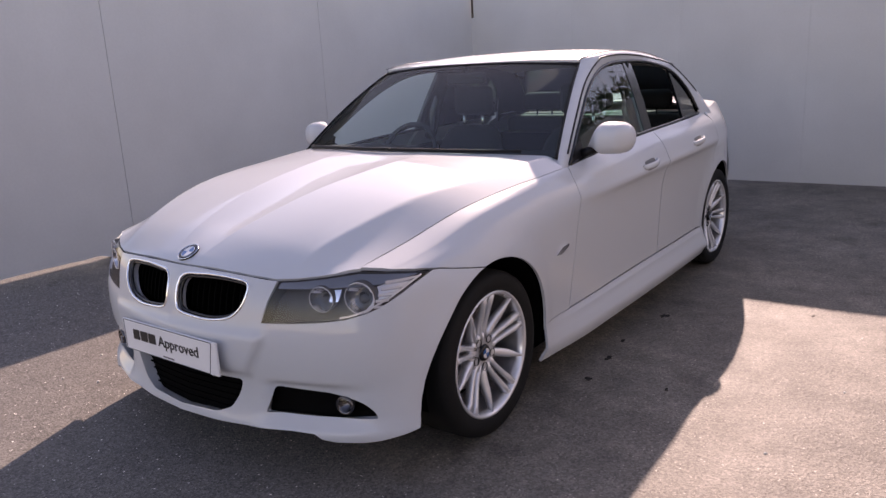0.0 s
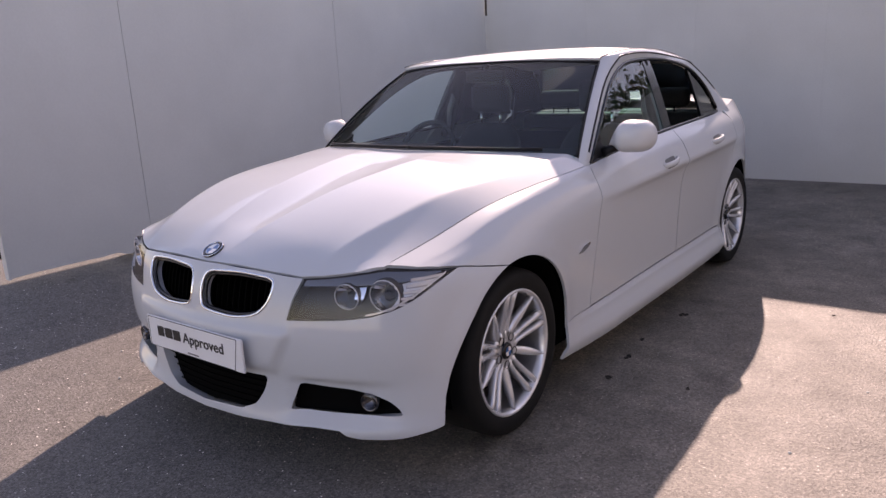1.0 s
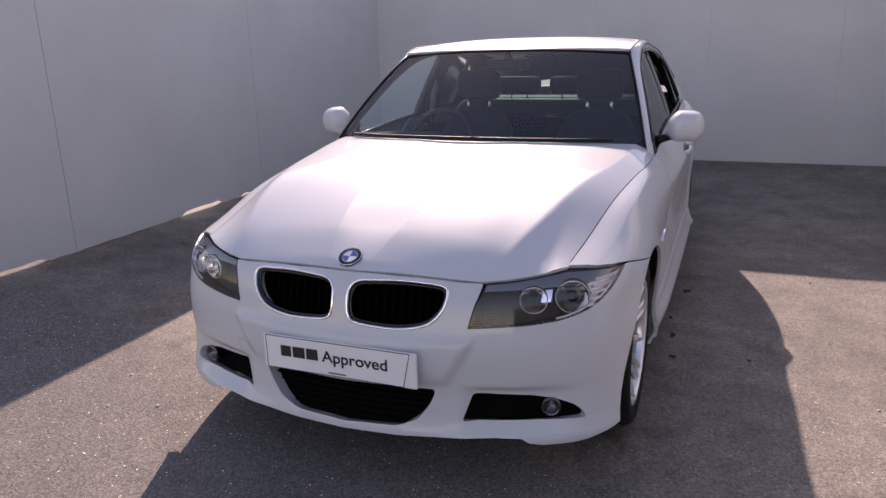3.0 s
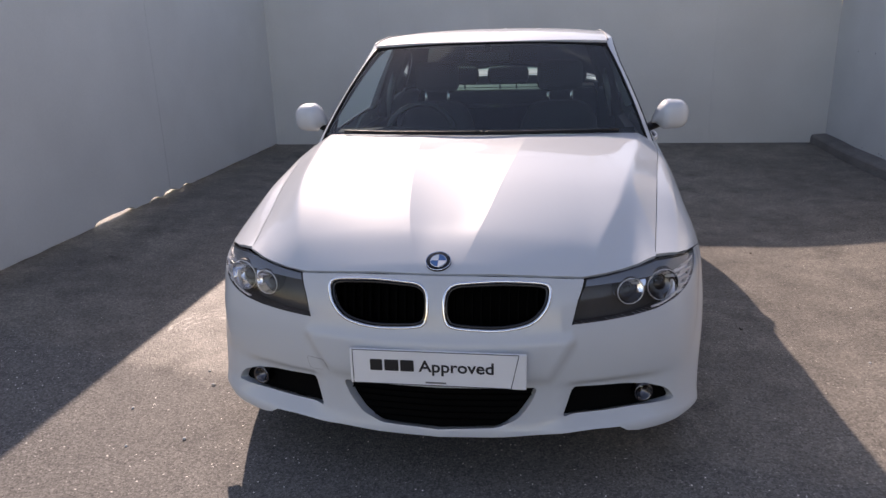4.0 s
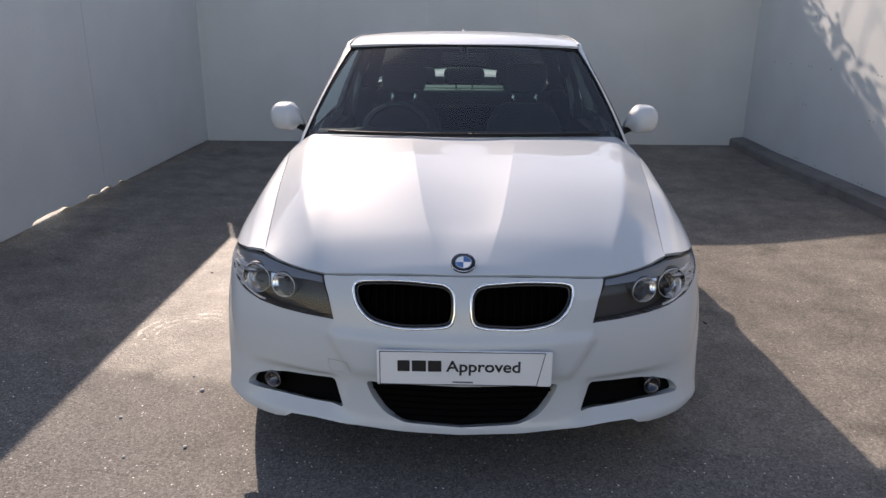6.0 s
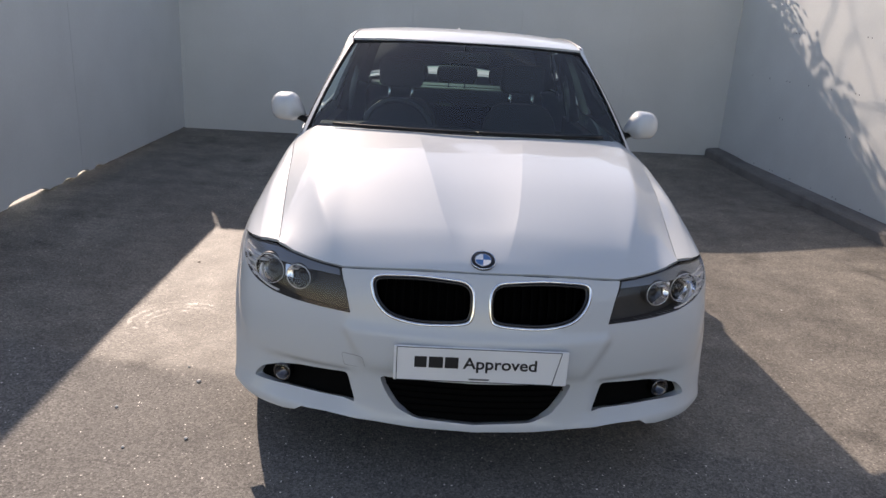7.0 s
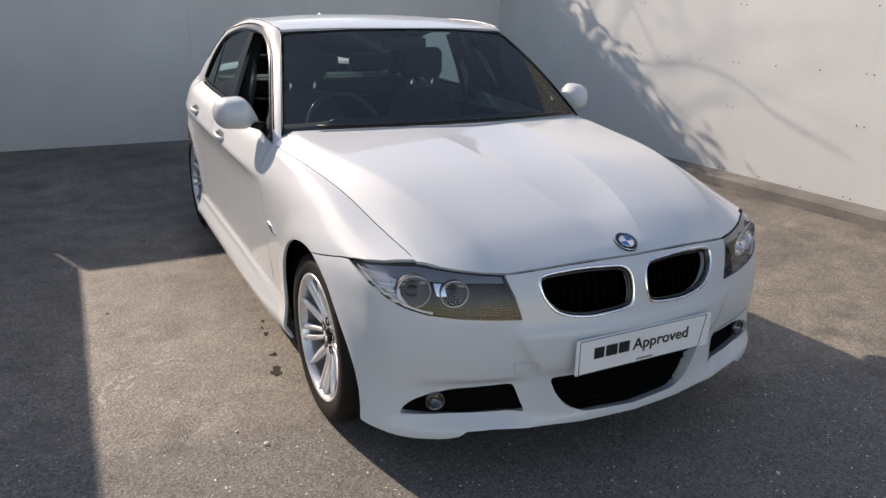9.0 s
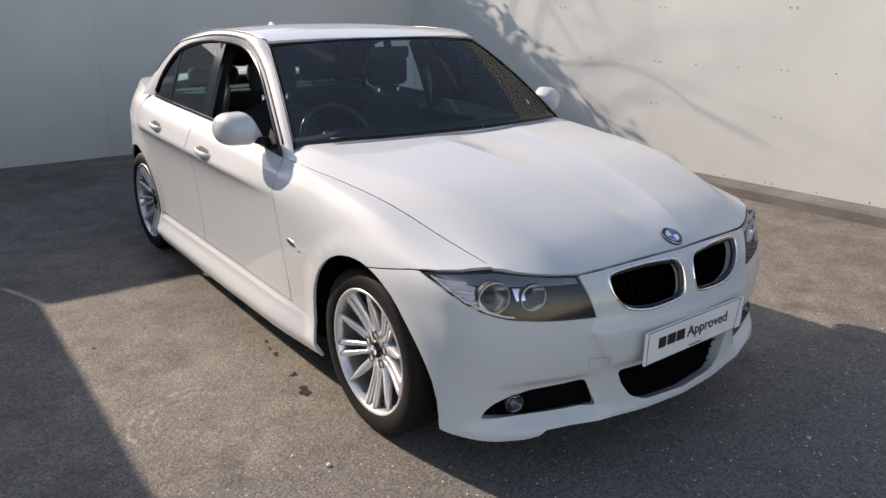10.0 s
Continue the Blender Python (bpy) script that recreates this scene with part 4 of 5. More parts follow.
LAMP_LOW = [(0.420, 0.588), (0.52, 0.592), (0.61, 0.598), (0.69, 0.608), (0.75, 0.627), (0.80, 0.660), (0.825, 0.692), (0.838, 0.722)]
LAMP_TOP = [(0.785, 0.740)] + [(x, seam_z(x) - 0.004) for x in (0.70, 0.665, 0.63, 0.58, 0.52, 0.462)] + [(0.441, 0.66)]
KIDNEY = [(0.026, 0.716), (0.026, 0.60), (0.06, 0.583), (0.20, 0.575), (0.30, 0.592), (0.345, 0.640), (0.357, 0.690), (0.345, 0.716), (0.20, 0.726)]
FOG = [(0.428, 0.360), (0.398, 0.267), (0.58, 0.267), (0.70, 0.269), (0.768, 0.270), (0.754, 0.297), (0.728, 0.320), (0.68, 0.338), (0.60, 0.351)]
INTAKE = [(0.320, 0.378), (0.298, 0.322), (0.256, 0.266), (0.19, 0.240), (0.0, 0.233)]
build_body()


# ---- wheels ----
def build_wheel(name, turn):
    """A wheel about the x axis, its face towards +x; turn: degrees."""
    root = thing(name, "", "")
    for k in ("label", "category"):
        if k in root:
            del root[k]
    tyre = [(0.232, 0.095), (0.240, 0.104), (0.252, 0.110), (0.275, 0.114), (0.297, 0.112), (0.309, 0.104), (0.316, 0.085), (0.318, 0.05),
            (0.318, 0.0), (0.318, -0.06), (0.309, -0.104), (0.275, -0.114), (0.235, -0.10)]
    bm = lathe(tyre, 72)
    part("tyre", bm, RUBBER, root, "black low-profile tyre")
    rim = [(0.241, 0.100), (0.243, 0.106), (0.238, 0.109), (0.231, 0.106), (0.226, 0.096), (0.223, 0.075)]
    part("rim", lathe(rim, 72), ALLOY, root, "polished silver rim lip and barrel")
    part("barrel", lathe([(0.223, 0.076), (0.220, 0.06), (0.214, 0.02), (0.205, -0.06), (0.215, -0.10)], 48), BARREL, root, "silver rim barrel darkened for the shade between spokes")
    part("brake_disc", lathe([(0.05, -0.01), (0.155, -0.01), (0.157, -0.015), (0.157, -0.035)], 40), STEEL, root, "grey steel brake disc")
    part("backing_plate", lathe([(0.02, -0.05), (0.204, -0.06)], 24), DARK, root, "dark dust shield")

    def spoke(points, mat=ALLOY):
        """points: radius, sideways offset, half width, face x, depth."""
        rows = []
        for r, o, w, x, d in points:
            rows.append([(x - d, o - w * 1.25, r), (x - d * 0.3, o - w * 1.08, r), (x - 0.002, o - w * 0.8, r), (x, o - w * 0.35, r), (x, o + w * 0.35, r), (x - 0.002, o + w * 0.8, r), (x - d * 0.3, o + w * 1.08, r), (x - d, o + w * 1.25, r)])
        return loft(rows, closed=True, caps=True)
    for k in range(5):
        for j in (-1, 1):
            pts = [(0.052, j * 0.0125, 0.0115, 0.066, 0.05), (0.085, j * 0.0145, 0.0088, 0.067, 0.045), (0.12, j * 0.0170, 0.0092, 0.073, 0.034), (0.16, j * 0.0195, 0.0102, 0.084, 0.026), (0.20, j * 0.0220, 0.0115, 0.096, 0.024), (0.231, j * 0.0240, 0.0125, 0.103, 0.024)]
            bm = spoke(pts)
            bm.transform(Matrix.Rotation(radians(turn + 72 * k), 4, "X"))
            part("spoke", bm, ALLOY, root)
        pts = [(0.055, 0.0, 0.018, 0.064, 0.05), (0.085, 0.0, 0.0145, 0.067, 0.045), (0.11, 0.001, 0.0160, 0.073, 0.035), (0.15, 0.003, 0.0150, 0.085, 0.026), (0.19, 0.006, 0.0095, 0.096, 0.022), (0.231, 0.010, 0.0025, 0.104, 0.020)]
        bm = spoke(pts)
        bm.transform(Matrix.Rotation(radians(turn + 36 + 72 * k), 4, "X"))
        part("spoke", bm, ALLOY, root)
        q = radians(turn + 36 + 72 * k)
        # shallow well; near-black colour gives it the shade of a deep one
        bm = lathe([(0.0, 0.060), (0.0145, 0.0605), (0.0158, 0.0685), (0.0168, 0.067)], 20)
        bm.transform(Matrix.Translation((0, -0.056 * math.sin(q), 0.056 * math.cos(q))))
        well = part("bolt_well", bm, DARK, root, "shallow bolt well, near-black for the shade in it")
        bm = lathe([(0.0, 0.0635), (0.0065, 0.0635), (0.0075, 0.0605), (0.0075, 0.0585)], 6)
        bm.transform(Matrix.Translation((0, -0.056 * math.sin(q), 0.056 * math.cos(q))))
        part("wheel_bolt", bm, STEEL, well, "steel wheel bolt")
    part("hub", lathe([(0.0, 0.060), (0.034, 0.062), (0.060, 0.0655), (0.076, 0.063), (0.082, 0.052), (0.078, 0.0)], 40), ALLOY, root, "silver hub")
    cap = part("centre_cap", lathe([(0.0, 0.0745), (0.026, 0.074), (0.031, 0.071), (0.033, 0.064)], 32), GLOSS, root, "round dark centre cap")
    for q in range(4):
        bm = bmesh.new()
        vs = [bm.verts.new((0.0752, 0, 0))] + [bm.verts.new((0.0752, 0.019 * math.cos(radians(90 * q + 15 * i)), 0.019 * math.sin(radians(90 * q + 15 * i)))) for i in range(7)]
        bm.faces.new(vs)
        part("cap_inlay", bm, BLUE if q % 2 else WHITE, cap)
    return root


wheel = build_wheel("wheel", 0)
wheel.parent = car
wheel.matrix_basis = pose(0.755, 0, TYRE)
for m in (pose(0.748, WB, TYRE) @ Matrix.Rotation(radians(-24), 4, "X"),
          pose(-0.755, 0, TYRE, 0, 0, 180) @ Matrix.Rotation(radians(108), 4, "X"),
          pose(-0.748, WB, TYRE, 0, 0, 180) @ Matrix.Rotation(radians(31), 4, "X")):
    copy_thing(wheel, m)


# ---- front details ----
def signed_nose(s, z):
    p = nose(abs(s), z)
    return (p[0] if s >= 0 else -p[0], p[1], p[2])


def ring_on_nose(outline, off, r, sg, squash=(1, 1)):
    pts = []
    for x, z in outline:
        s = s_at(x, z)
        p, n = Vector(nose(s, z)), normal_of(nose, s, z)
        p += n * off
        pts.append((sg * p.x, p.y, p.z))
    return tube(pts, r, 8, True, squash=squash, up=(0, -1, 0))


def build_grille(sg):
    o = rounded(KIDNEY, 0.05, 5)
    g = part("kidney_grille", ring_on_nose(o, -0.003, 0.0058, sg), CHROME, car, "chrome-framed black kidney grille")
    inner = [(0.19 + (x - 0.19) * 0.955, 0.656 + (z - 0.656) * 0.90) for x, z in o]
    part("inner_frame", ring_on_nose(inner, -0.016, 0.006, sg), GLOSS, g)
    for k in range(11):
        x = 0.05 + 0.029 * k
        cross = []
        for i in range(len(o)):
            a, b = o[i], o[(i + 1) % len(o)]
            if (a[0] - x) * (b[0] - x) < 0:
                cross.append(a[1] + (b[1] - a[1]) * (x - a[0]) / (b[0] - a[0]))
        if len(cross) < 2:
            continue
        z0, z1 = min(cross), max(cross)
        rows = []
        for i in range(5):
            z = z0 + (z1 - z0) * i / 4
            p = Vector(nose(s_at(x, z), z)) + Vector((0, 0.050, 0))
            rows.append([(sg * (p.x - 0.004), p.y + 0.03, z), (sg * (p.x - 0.003), p.y, z), (sg * (p.x + 0.003), p.y, z), (sg * (p.x + 0.004), p.y + 0.03, z)])
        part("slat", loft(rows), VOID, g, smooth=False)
    # near-black sheet; its colour stands in for the shade behind the slats
    back = panel("grille_back", [(s_at(x, z), z) for x, z in o], nose, DARK, g, "near-black sheet standing for the shade behind the grille", step=0.06, su=0.2, flange=0, lift=-0.085, mirror=sg < 0)


for sg in (1, -1):
    build_grille(sg)


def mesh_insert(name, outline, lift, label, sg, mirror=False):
    # one near-black sheet stands for the mesh and the shade behind it
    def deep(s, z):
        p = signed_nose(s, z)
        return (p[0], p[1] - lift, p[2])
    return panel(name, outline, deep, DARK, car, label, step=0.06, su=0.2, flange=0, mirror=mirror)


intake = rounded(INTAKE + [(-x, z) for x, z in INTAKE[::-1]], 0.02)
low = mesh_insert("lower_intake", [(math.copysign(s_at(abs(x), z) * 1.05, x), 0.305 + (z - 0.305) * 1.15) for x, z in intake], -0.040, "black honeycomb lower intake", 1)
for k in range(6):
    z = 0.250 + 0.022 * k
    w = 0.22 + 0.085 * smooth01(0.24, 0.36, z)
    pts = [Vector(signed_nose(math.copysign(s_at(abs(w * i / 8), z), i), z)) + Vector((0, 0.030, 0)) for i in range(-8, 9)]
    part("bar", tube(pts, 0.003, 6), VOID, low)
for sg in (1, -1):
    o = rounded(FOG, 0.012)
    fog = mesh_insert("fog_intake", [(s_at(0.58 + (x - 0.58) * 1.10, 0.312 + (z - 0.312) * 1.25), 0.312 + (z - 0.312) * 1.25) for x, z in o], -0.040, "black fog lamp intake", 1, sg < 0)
    bm = lathe([(0.0, -0.022), (0.014, -0.018), (0.024, -0.004), (0.029, 0.004), (0.032, 0.0), (0.033, -0.03)], 28)
    bm.transform(Matrix.Translation((sg * 0.662, -0.592, 0.311)) @ Matrix.Rotation(radians(-90 + sg * 14), 4, "Z"))
    lamp = part("fog_lamp", bm, FOGBOWL, fog, "round clear fog lamp")
    bm = lathe([(0.0, 0.006), (0.016, 0.004), (0.029, -0.001)], 24)
    bm.transform(Matrix.Translation((sg * 0.662, -0.592, 0.311)) @ Matrix.Rotation(radians(-90 + sg * 14), 4, "Z"))
    part("fog_lens", bm, LENS, lamp, "clear fog lens")


# tow eye cover, a rounded square seam
o = rounded([(0.375, 0.448), (0.445, 0.448), (0.437, 0.402), (0.367, 0.402)], 0.008)
part("tow_eye_cover", ring_on_nose(o, -0.0002, 0.0006, -1), GREYTRIM, car, "faint square seam of the towing eye cover")


def build_headlamp(sg):
    out = [(s_at(x, z), z) for x, z in LAMP_LOW] + [(s_at(x, z), z) for x, z in LAMP_TOP]
    lamp = panel("headlamp", out, nose, LAMPGREY, car, "clear-glass twin headlamp with grey housing", step=0.03, su=0.18, flange=0, lift=-0.062, mirror=sg < 0)
    # rim of the housing
    pts, deep = [], []
    for s, z in dense(out, 0.02, 0.18, 1):
        p, n = Vector(nose(s, z)), normal_of(nose, s, z)
        a, b = p - n * 0.002, p - n * 0.064
        pts.append((sg * a.x, a.y, a.z))
        deep.append((sg * b.x, b.y, b.z))
    part("bezel", loft([pts + pts[:1], deep + deep[:1]]), LAMPGREY, lamp, "dark lamp bezel")
    panel("lens", out, nose, LENS, lamp, "clear lamp lens", step=0.03, su=0.18, flange=0, lift=0.001, mirror=sg < 0)
    for x, z, r, push, name in ((0.708, 0.668, 0.054, 0.034, "outer_projector"), (0.600, 0.666, 0.044, 0.030, "inner_projector")):
        s = s_at(x, z)
        p = Vector(nose(s, z)) + Vector((0, push, 0))
        prof = [(0.0, -0.038), (r * 0.30, -0.036), (r * 0.55, -0.028), (r * 0.75, -0.015), (r * 0.88, 0.0), (r * 0.93, 0.010)]
        bm = lathe(prof, 40)
        m = Matrix.Translation((sg * p.x, p.y, p.z)) @ Matrix.Rotation(radians(-90 + sg * 16), 4, "Z") @ Matrix.Rotation(radians(0), 4, "Y")
        bm.transform(m)
        pr = part(name, bm, BOWL, lamp, "chrome projector bowl")
        bm = lathe([(0.0, 0.001), (r * 0.2, -0.0005), (r * 0.38, -0.005), (r * 0.50, -0.013), (r * 0.56, -0.024)], 32)
        bm.transform(m @ Matrix.Translation((-0.010, 0, -r * 0.26)))
        part("projector_lens", bm, GLOSS, pr, "dark glass projector lens")
        # pale stepped strips added in the bowl's upper half, imitating its streaky reflections
        for k in range(5):
            q = radians(90 + (k - 2) * 27)
            rows = []
            for rad, dep in ((0.46, -0.025), (0.86, 0.002)):
                rows.append([(dep, math.cos(q + d) * rad * r, math.sin(q + d) * rad * r) for d in (-0.15, 0.17)])
            rows.append([(dep + 0.006, y, z) for dep, y, z in rows[1]])
            bm = loft(rows)
            bm.transform(m)
            part("bowl_streak", bm, AMBER, pr, "pale strip imitating a streak of reflection", smooth=False)
        bm = lathe([(r * 1.03, -0.06), (r * 1.02, 0.0), (r * 1.01, 0.010), (r * 0.97, 0.010), (r * 0.93, 0.009)], 40)
        bm.transform(m)
        part("shroud", bm, LAMPGREY, pr, "grey projector shroud")
        bm = lathe([(r * 0.94, 0.011), (r * 0.965, 0.014), (r * 0.99, 0.011)], 40)
        bm.transform(m)
        part("halo_ring", bm, AMBER, pr, "pale daytime running ring")
    # silvered bridge between the bowls
    bridge = [(0.632, 0.664), (0.660, 0.664), (0.662, 0.704), (0.632, 0.703)]
    panel("bridge", [(s_at(x, z), z) for x, z in bridge], nose, BOWL, lamp, "silvered bridge between the lamp bowls", step=0.02, su=0.18, flange=0.008, lift=-0.022, mirror=sg < 0)
    # light edge strip under the indicator
    rows = []
    for x, z in ((0.675, 0.611), (0.70, 0.615), (0.72, 0.621), (0.748, 0.633), (0.772, 0.648), (0.795, 0.664), (0.815, 0.688), (0.829, 0.718)):
        p, n = Vector(nose(s_at(x, z), z)), normal_of(nose, s_at(x, z), z)
        rows.append([(sg * q.x, q.y, q.z) for q in (p - n * 0.004, p - n * 0.005 + Vector((0, 0, 0.006)), p - n * 0.012 + Vector((0, 0, 0.006)), p - n * 0.012)])
    part("edge_strip", loft(rows, closed=True, caps=True), AMBER, lamp, "pale clear edge of the indicator", smooth=False)
    # bright reflector behind the fins
    glow = [(0.730, 0.616), (0.762, 0.638), (0.798, 0.675), (0.830, 0.718), (0.79, 0.724), (0.752, 0.708), (0.757, 0.66)]
    panel("reflector", [(s_at(x, z), z) for x, z in glow], nose, AMBER, lamp, "clear silvered indicator reflector", step=0.03, su=0.18, flange=0.01, lift=-0.020, mirror=sg < 0)
    # finned indicator at the outer end
    for k in range(5):
        z = 0.640 + 0.0185 * k
        x0, x1 = 0.762 + 0.003 * k, 0.784 + 0.011 * k
        rows = []
        for i in range(5):
            x = x0 + (x1 - x0) * i / 4
            p, n = Vector(nose(s_at(x, z), z)), normal_of(nose, s_at(x, z), z)
            a, b = p - n * 0.005, p - n * 0.026
            rows.append([(sg * a.x, a.y, a.z + 0.007), (sg * a.x, a.y, a.z - 0.001), (sg * b.x, b.y, b.z - 0.004), (sg * b.x, b.y, b.z + 0.009)])
        part("indicator_fin", loft(rows, closed=True, caps=True), AMBER, lamp, "clear ribbed indicator", smooth=False)
    # grey brow under the bonnet's edge
    brow = [(x, seam_z(x) - 0.006) for x in (0.466, 0.53, 0.62, 0.69)] + [(0.782, 0.737), (0.822, 0.726), (0.76, 0.713), (0.70, 0.709), (0.62, 0.706), (0.53, 0.702), (0.462, 0.700)]
    panel("brow", [(s_at(x, z), z) for x, z in brow], nose, BROW, lamp, "satin grey brow trim", step=0.03, su=0.18, flange=0.01, lift=-0.008, mirror=sg < 0)


for sg in (1, -1):
    build_headlamp(sg)


# number plate, with a dealer's lettering
plate = part("number_plate", box((-0.272, -0.786, 0.402), (0.285, -0.776, 0.522), 0.004), PLATE, car, "white dealer plate with black lettering", smooth=False)
for a, b in (((-0.262, 0.519), (0.262, 0.519)), ((-0.262, 0.519), (-0.262, 0.405)), ((-0.262, 0.405), (0.238, 0.405)), ((0.238, 0.405), (0.262, 0.519))):
    part("border_line", tube([(a[0], -0.7862, a[1]), (b[0], -0.7862, b[1])], 0.0013, 6), INK, plate)
for x0, x1 in ((-0.206, -0.167), (-0.160, -0.115), (-0.109, -0.066)):
    part("brand_bar", box((x0, -0.7875, 0.451), (x1, -0.7855, 0.489), 0.002), INK, plate, smooth=False)
part("small_print", box((-0.03, -0.7872, 0.412), (0.035, -0.7856, 0.417)), GREYTRIM, plate, smooth=False)


def lettering(text, height, parent, m):
    cu = bpy.data.curves.new("lettering", "FONT")
    cu.body, cu.size, cu.extrude, cu.offset = text, height, 0.0006, 0.0009
    tmp = new("lettering", cu)
    dg = bpy.context.evaluated_depsgraph_get()
    dg.update()
    me = bpy.data.meshes.new_from_object(tmp.evaluated_get(dg))
    bpy.data.objects.remove(tmp)
    me.name = "lettering"
    wide = max(v.co.x for v in me.vertices) - min(v.co.x for v in me.vertices)
    ob = link("lettering", me, INK, parent, "black lettering reading Approved")
    ob.matrix_basis = m @ Matrix.Diagonal((0.236 / wide, 1, 1, 1))


lettering("Approved", 0.054, plate, pose(-0.050, -0.7866, 0.452, 90, 0, 0))


def roundel(at, tilt, r):
    m = Matrix.Translation(at) @ Matrix.Rotation(radians(tilt), 4, "X") @ Matrix.Rotation(radians(-90), 4, "Y")
    bm = lathe([(0.0, 0.004), (r * 0.94, 0.004), (r * 0.98, 0.003), (r, 0.0), (r * 1.0, -0.01)], 40)
    bm.transform(m)
    badge = part("badge", bm, GLOSS, car, "round blue and white badge with a black ring")
    for a in (0.62, 0.97):
        bm = lathe([(r * (a - 0.03), 0.004), (r * a, 0.0062), (r * (a + 0.03), 0.004)], 40)
        bm.transform(m)
        part("badge_ring", bm, CHROME, badge)
    for q in range(4):
        bm = bmesh.new()
        vs = [bm.verts.new((0.0052, 0, 0))] + [bm.verts.new((0.0052, r * 0.6 * math.cos(radians(90 * q + 10 * i)), r * 0.6 * math.sin(radians(90 * q + 10 * i)))) for i in range(10)]
        bm.faces.new(vs)
        bm.transform(m)
        part("badge_inlay", bm, BLUE if q % 2 else WHITE, badge)


roundel((0, -0.648, 0.770), 28, 0.041)


# ---- cabin: glass, trims, mirrors ----
_dlo = [DLO(8 * i / 160) for i in range(161)]


def dlo_top(y):
    for a, b in zip(_dlo, _dlo[1:]):
        if a[0] <= y <= b[0]:
            return float(a[1] + (b[1] - a[1]) * (y - a[0]) / max(1e-6, b[0] - a[0]))
    return float(_dlo[-1][1])


def dlo_base(y):
    return float(DLO_BASE(y))


def window_outline(y0, y1, lean0=0.0, lean1=0.0, n=24):
    """The part of the side window opening from y0 to y1 (at the belt); lean: how far each end moves back at the top."""
    lower = [(y0 + (y1 - y0) * i / n, dlo_base(y0 + (y1 - y0) * i / n) + 0.004) for i in range(n + 1)]
    a, b = y0 + lean0, y1 + lean1
    upper = [(b + (a - b) * i / n, max(dlo_top(min(2.629, max(0.736, b + (a - b) * i / n))) - 0.006, dlo_base(b + (a - b) * i / n) + 0.006)) for i in range(n + 1)]
    return lower + upper


for sg, opened in ((1, "rear"), (-1, "front")):
    mir = sg < 0
    if opened != "front":
        panel("front_side_window", window_outline(0.90, 1.665, 0.03, 0.07), house, SIDE_GLASS, car, "closed tinted front door window", step=0.06, flange=0, mirror=mir, lift=-0.004)
    if opened != "rear":
        panel("rear_side_window", window_outline(1.765, 2.295, 0.065, 0.065), house, SIDE_GLASS, car, "closed tinted rear door window", step=0.06, flange=0, mirror=mir, lift=-0.004)
    panel("quarter_window", window_outline(2.325, 2.605, 0.06, -0.055), house, QUARTER, car, "small dark quarter window", step=0.05, flange=0, mirror=mir, lift=-0.004)
    panel("door_pillar", window_outline(1.66, 1.77, 0.07, 0.065), house, GLOSS, car, "gloss black middle pillar", step=0.05, flange=0.02, mirror=mir, lift=-0.001)
    panel("quarter_bar", window_outline(2.29, 2.33, 0.065, 0.06), house, GLOSS, car, "black window divider", step=0.05, flange=0.015, mirror=mir, lift=-0.001)
    panel("mirror_sail", [(0.745, 0.932), (0.90, 0.944), (0.905, 1.02), (0.86, 1.0)], house, BLACK, car, "black mirror foot", step=0.04, flange=0.02, mirror=mir, lift=0.004)
    pts = [house(float(y), float(z)) for y, z in _dlo[::3]]
    part("window_trim", tube([(sg * p[0], p[1], p[2]) for p in pts], 0.0115, 6), GLOSS, car, "black window seal")
    pts = [house(y, dlo_base(y)) for y in [0.735 + 1.885 * i / 24 for i in range(25)]]
    part("belt_trim", tube([(sg * (p[0] + 0.004), p[1], p[2]) for p in pts], 0.009, 6, squash=(0.7, 1.2)), GLOSS, car, "black belt seal")
    # seal along the windscreen
    pts = [screen(0.992, i / 20) for i in range(21)]
    part("screen_seal", tube([(sg * p[0], p[1] - 0.002, p[2] + 0.001) for p in pts], 0.005, 6), BLACK, car, "black windscreen seal")
    pts = [frame_strip(0.15 + 7.3 * i / 60, 0.40) for i in range(61)]
    part("door_seam", tube([(sg * p[0], p[1], p[2]) for p in pts], 0.0052, 6), BLACK, car, "black door frame seal")
    pts = [frame_inner(3 + 3 * i / 20) + Vector((0.006, 0, 0.004)) for i in range(21)]
    part("roof_seam", tube([(sg * p[0], p[1], p[2]) for p in pts], 0.003, 6), GREYTRIM, car, "grey roof seam strip")
    # door mirror
    rows = []
    for i in range(19):
        q = 0.5 - 0.5 * math.cos(math.pi * i / 18)
        x = 0.826 + 0.180 * q
        close = math.sqrt(max(0.0, 1 - max(0.0, (q - 0.66) / 0.345) ** 2.6))
        top = 0.995 + 0.108 * math.sin(math.pi / 2 * min(1, q / 0.42)) ** 0.75 - 0.012 * q
        foot = 0.985 - 0.030 * smooth01(0.0, 0.35, q)
        hgt = 0.5 * (top - foot) * close
        dep = 0.106 * (0.35 + 0.65 * smooth01(0.0, 0.40, q)) * close ** 0.8
        yc = 0.925 + 0.06 * q ** 1.5
        zc = 0.5 * (top + foot)
        ring = []
        for j in range(18):
            a = 2 * math.pi * j / 18
            cy, cz = math.cos(a), math.sin(a)
            ring.append((sg * x, yc - dep * (abs(cy) ** 0.8) * (1 if cy > 0 else -0.45), zc + hgt * (abs(cz) ** 0.75) * (1 if cz > 0 else -1)))
        rows.append(ring)
    mirror = part("door_mirror", loft(rows, closed=True, caps=True), PAINT, car, "white body-coloured door mirror")
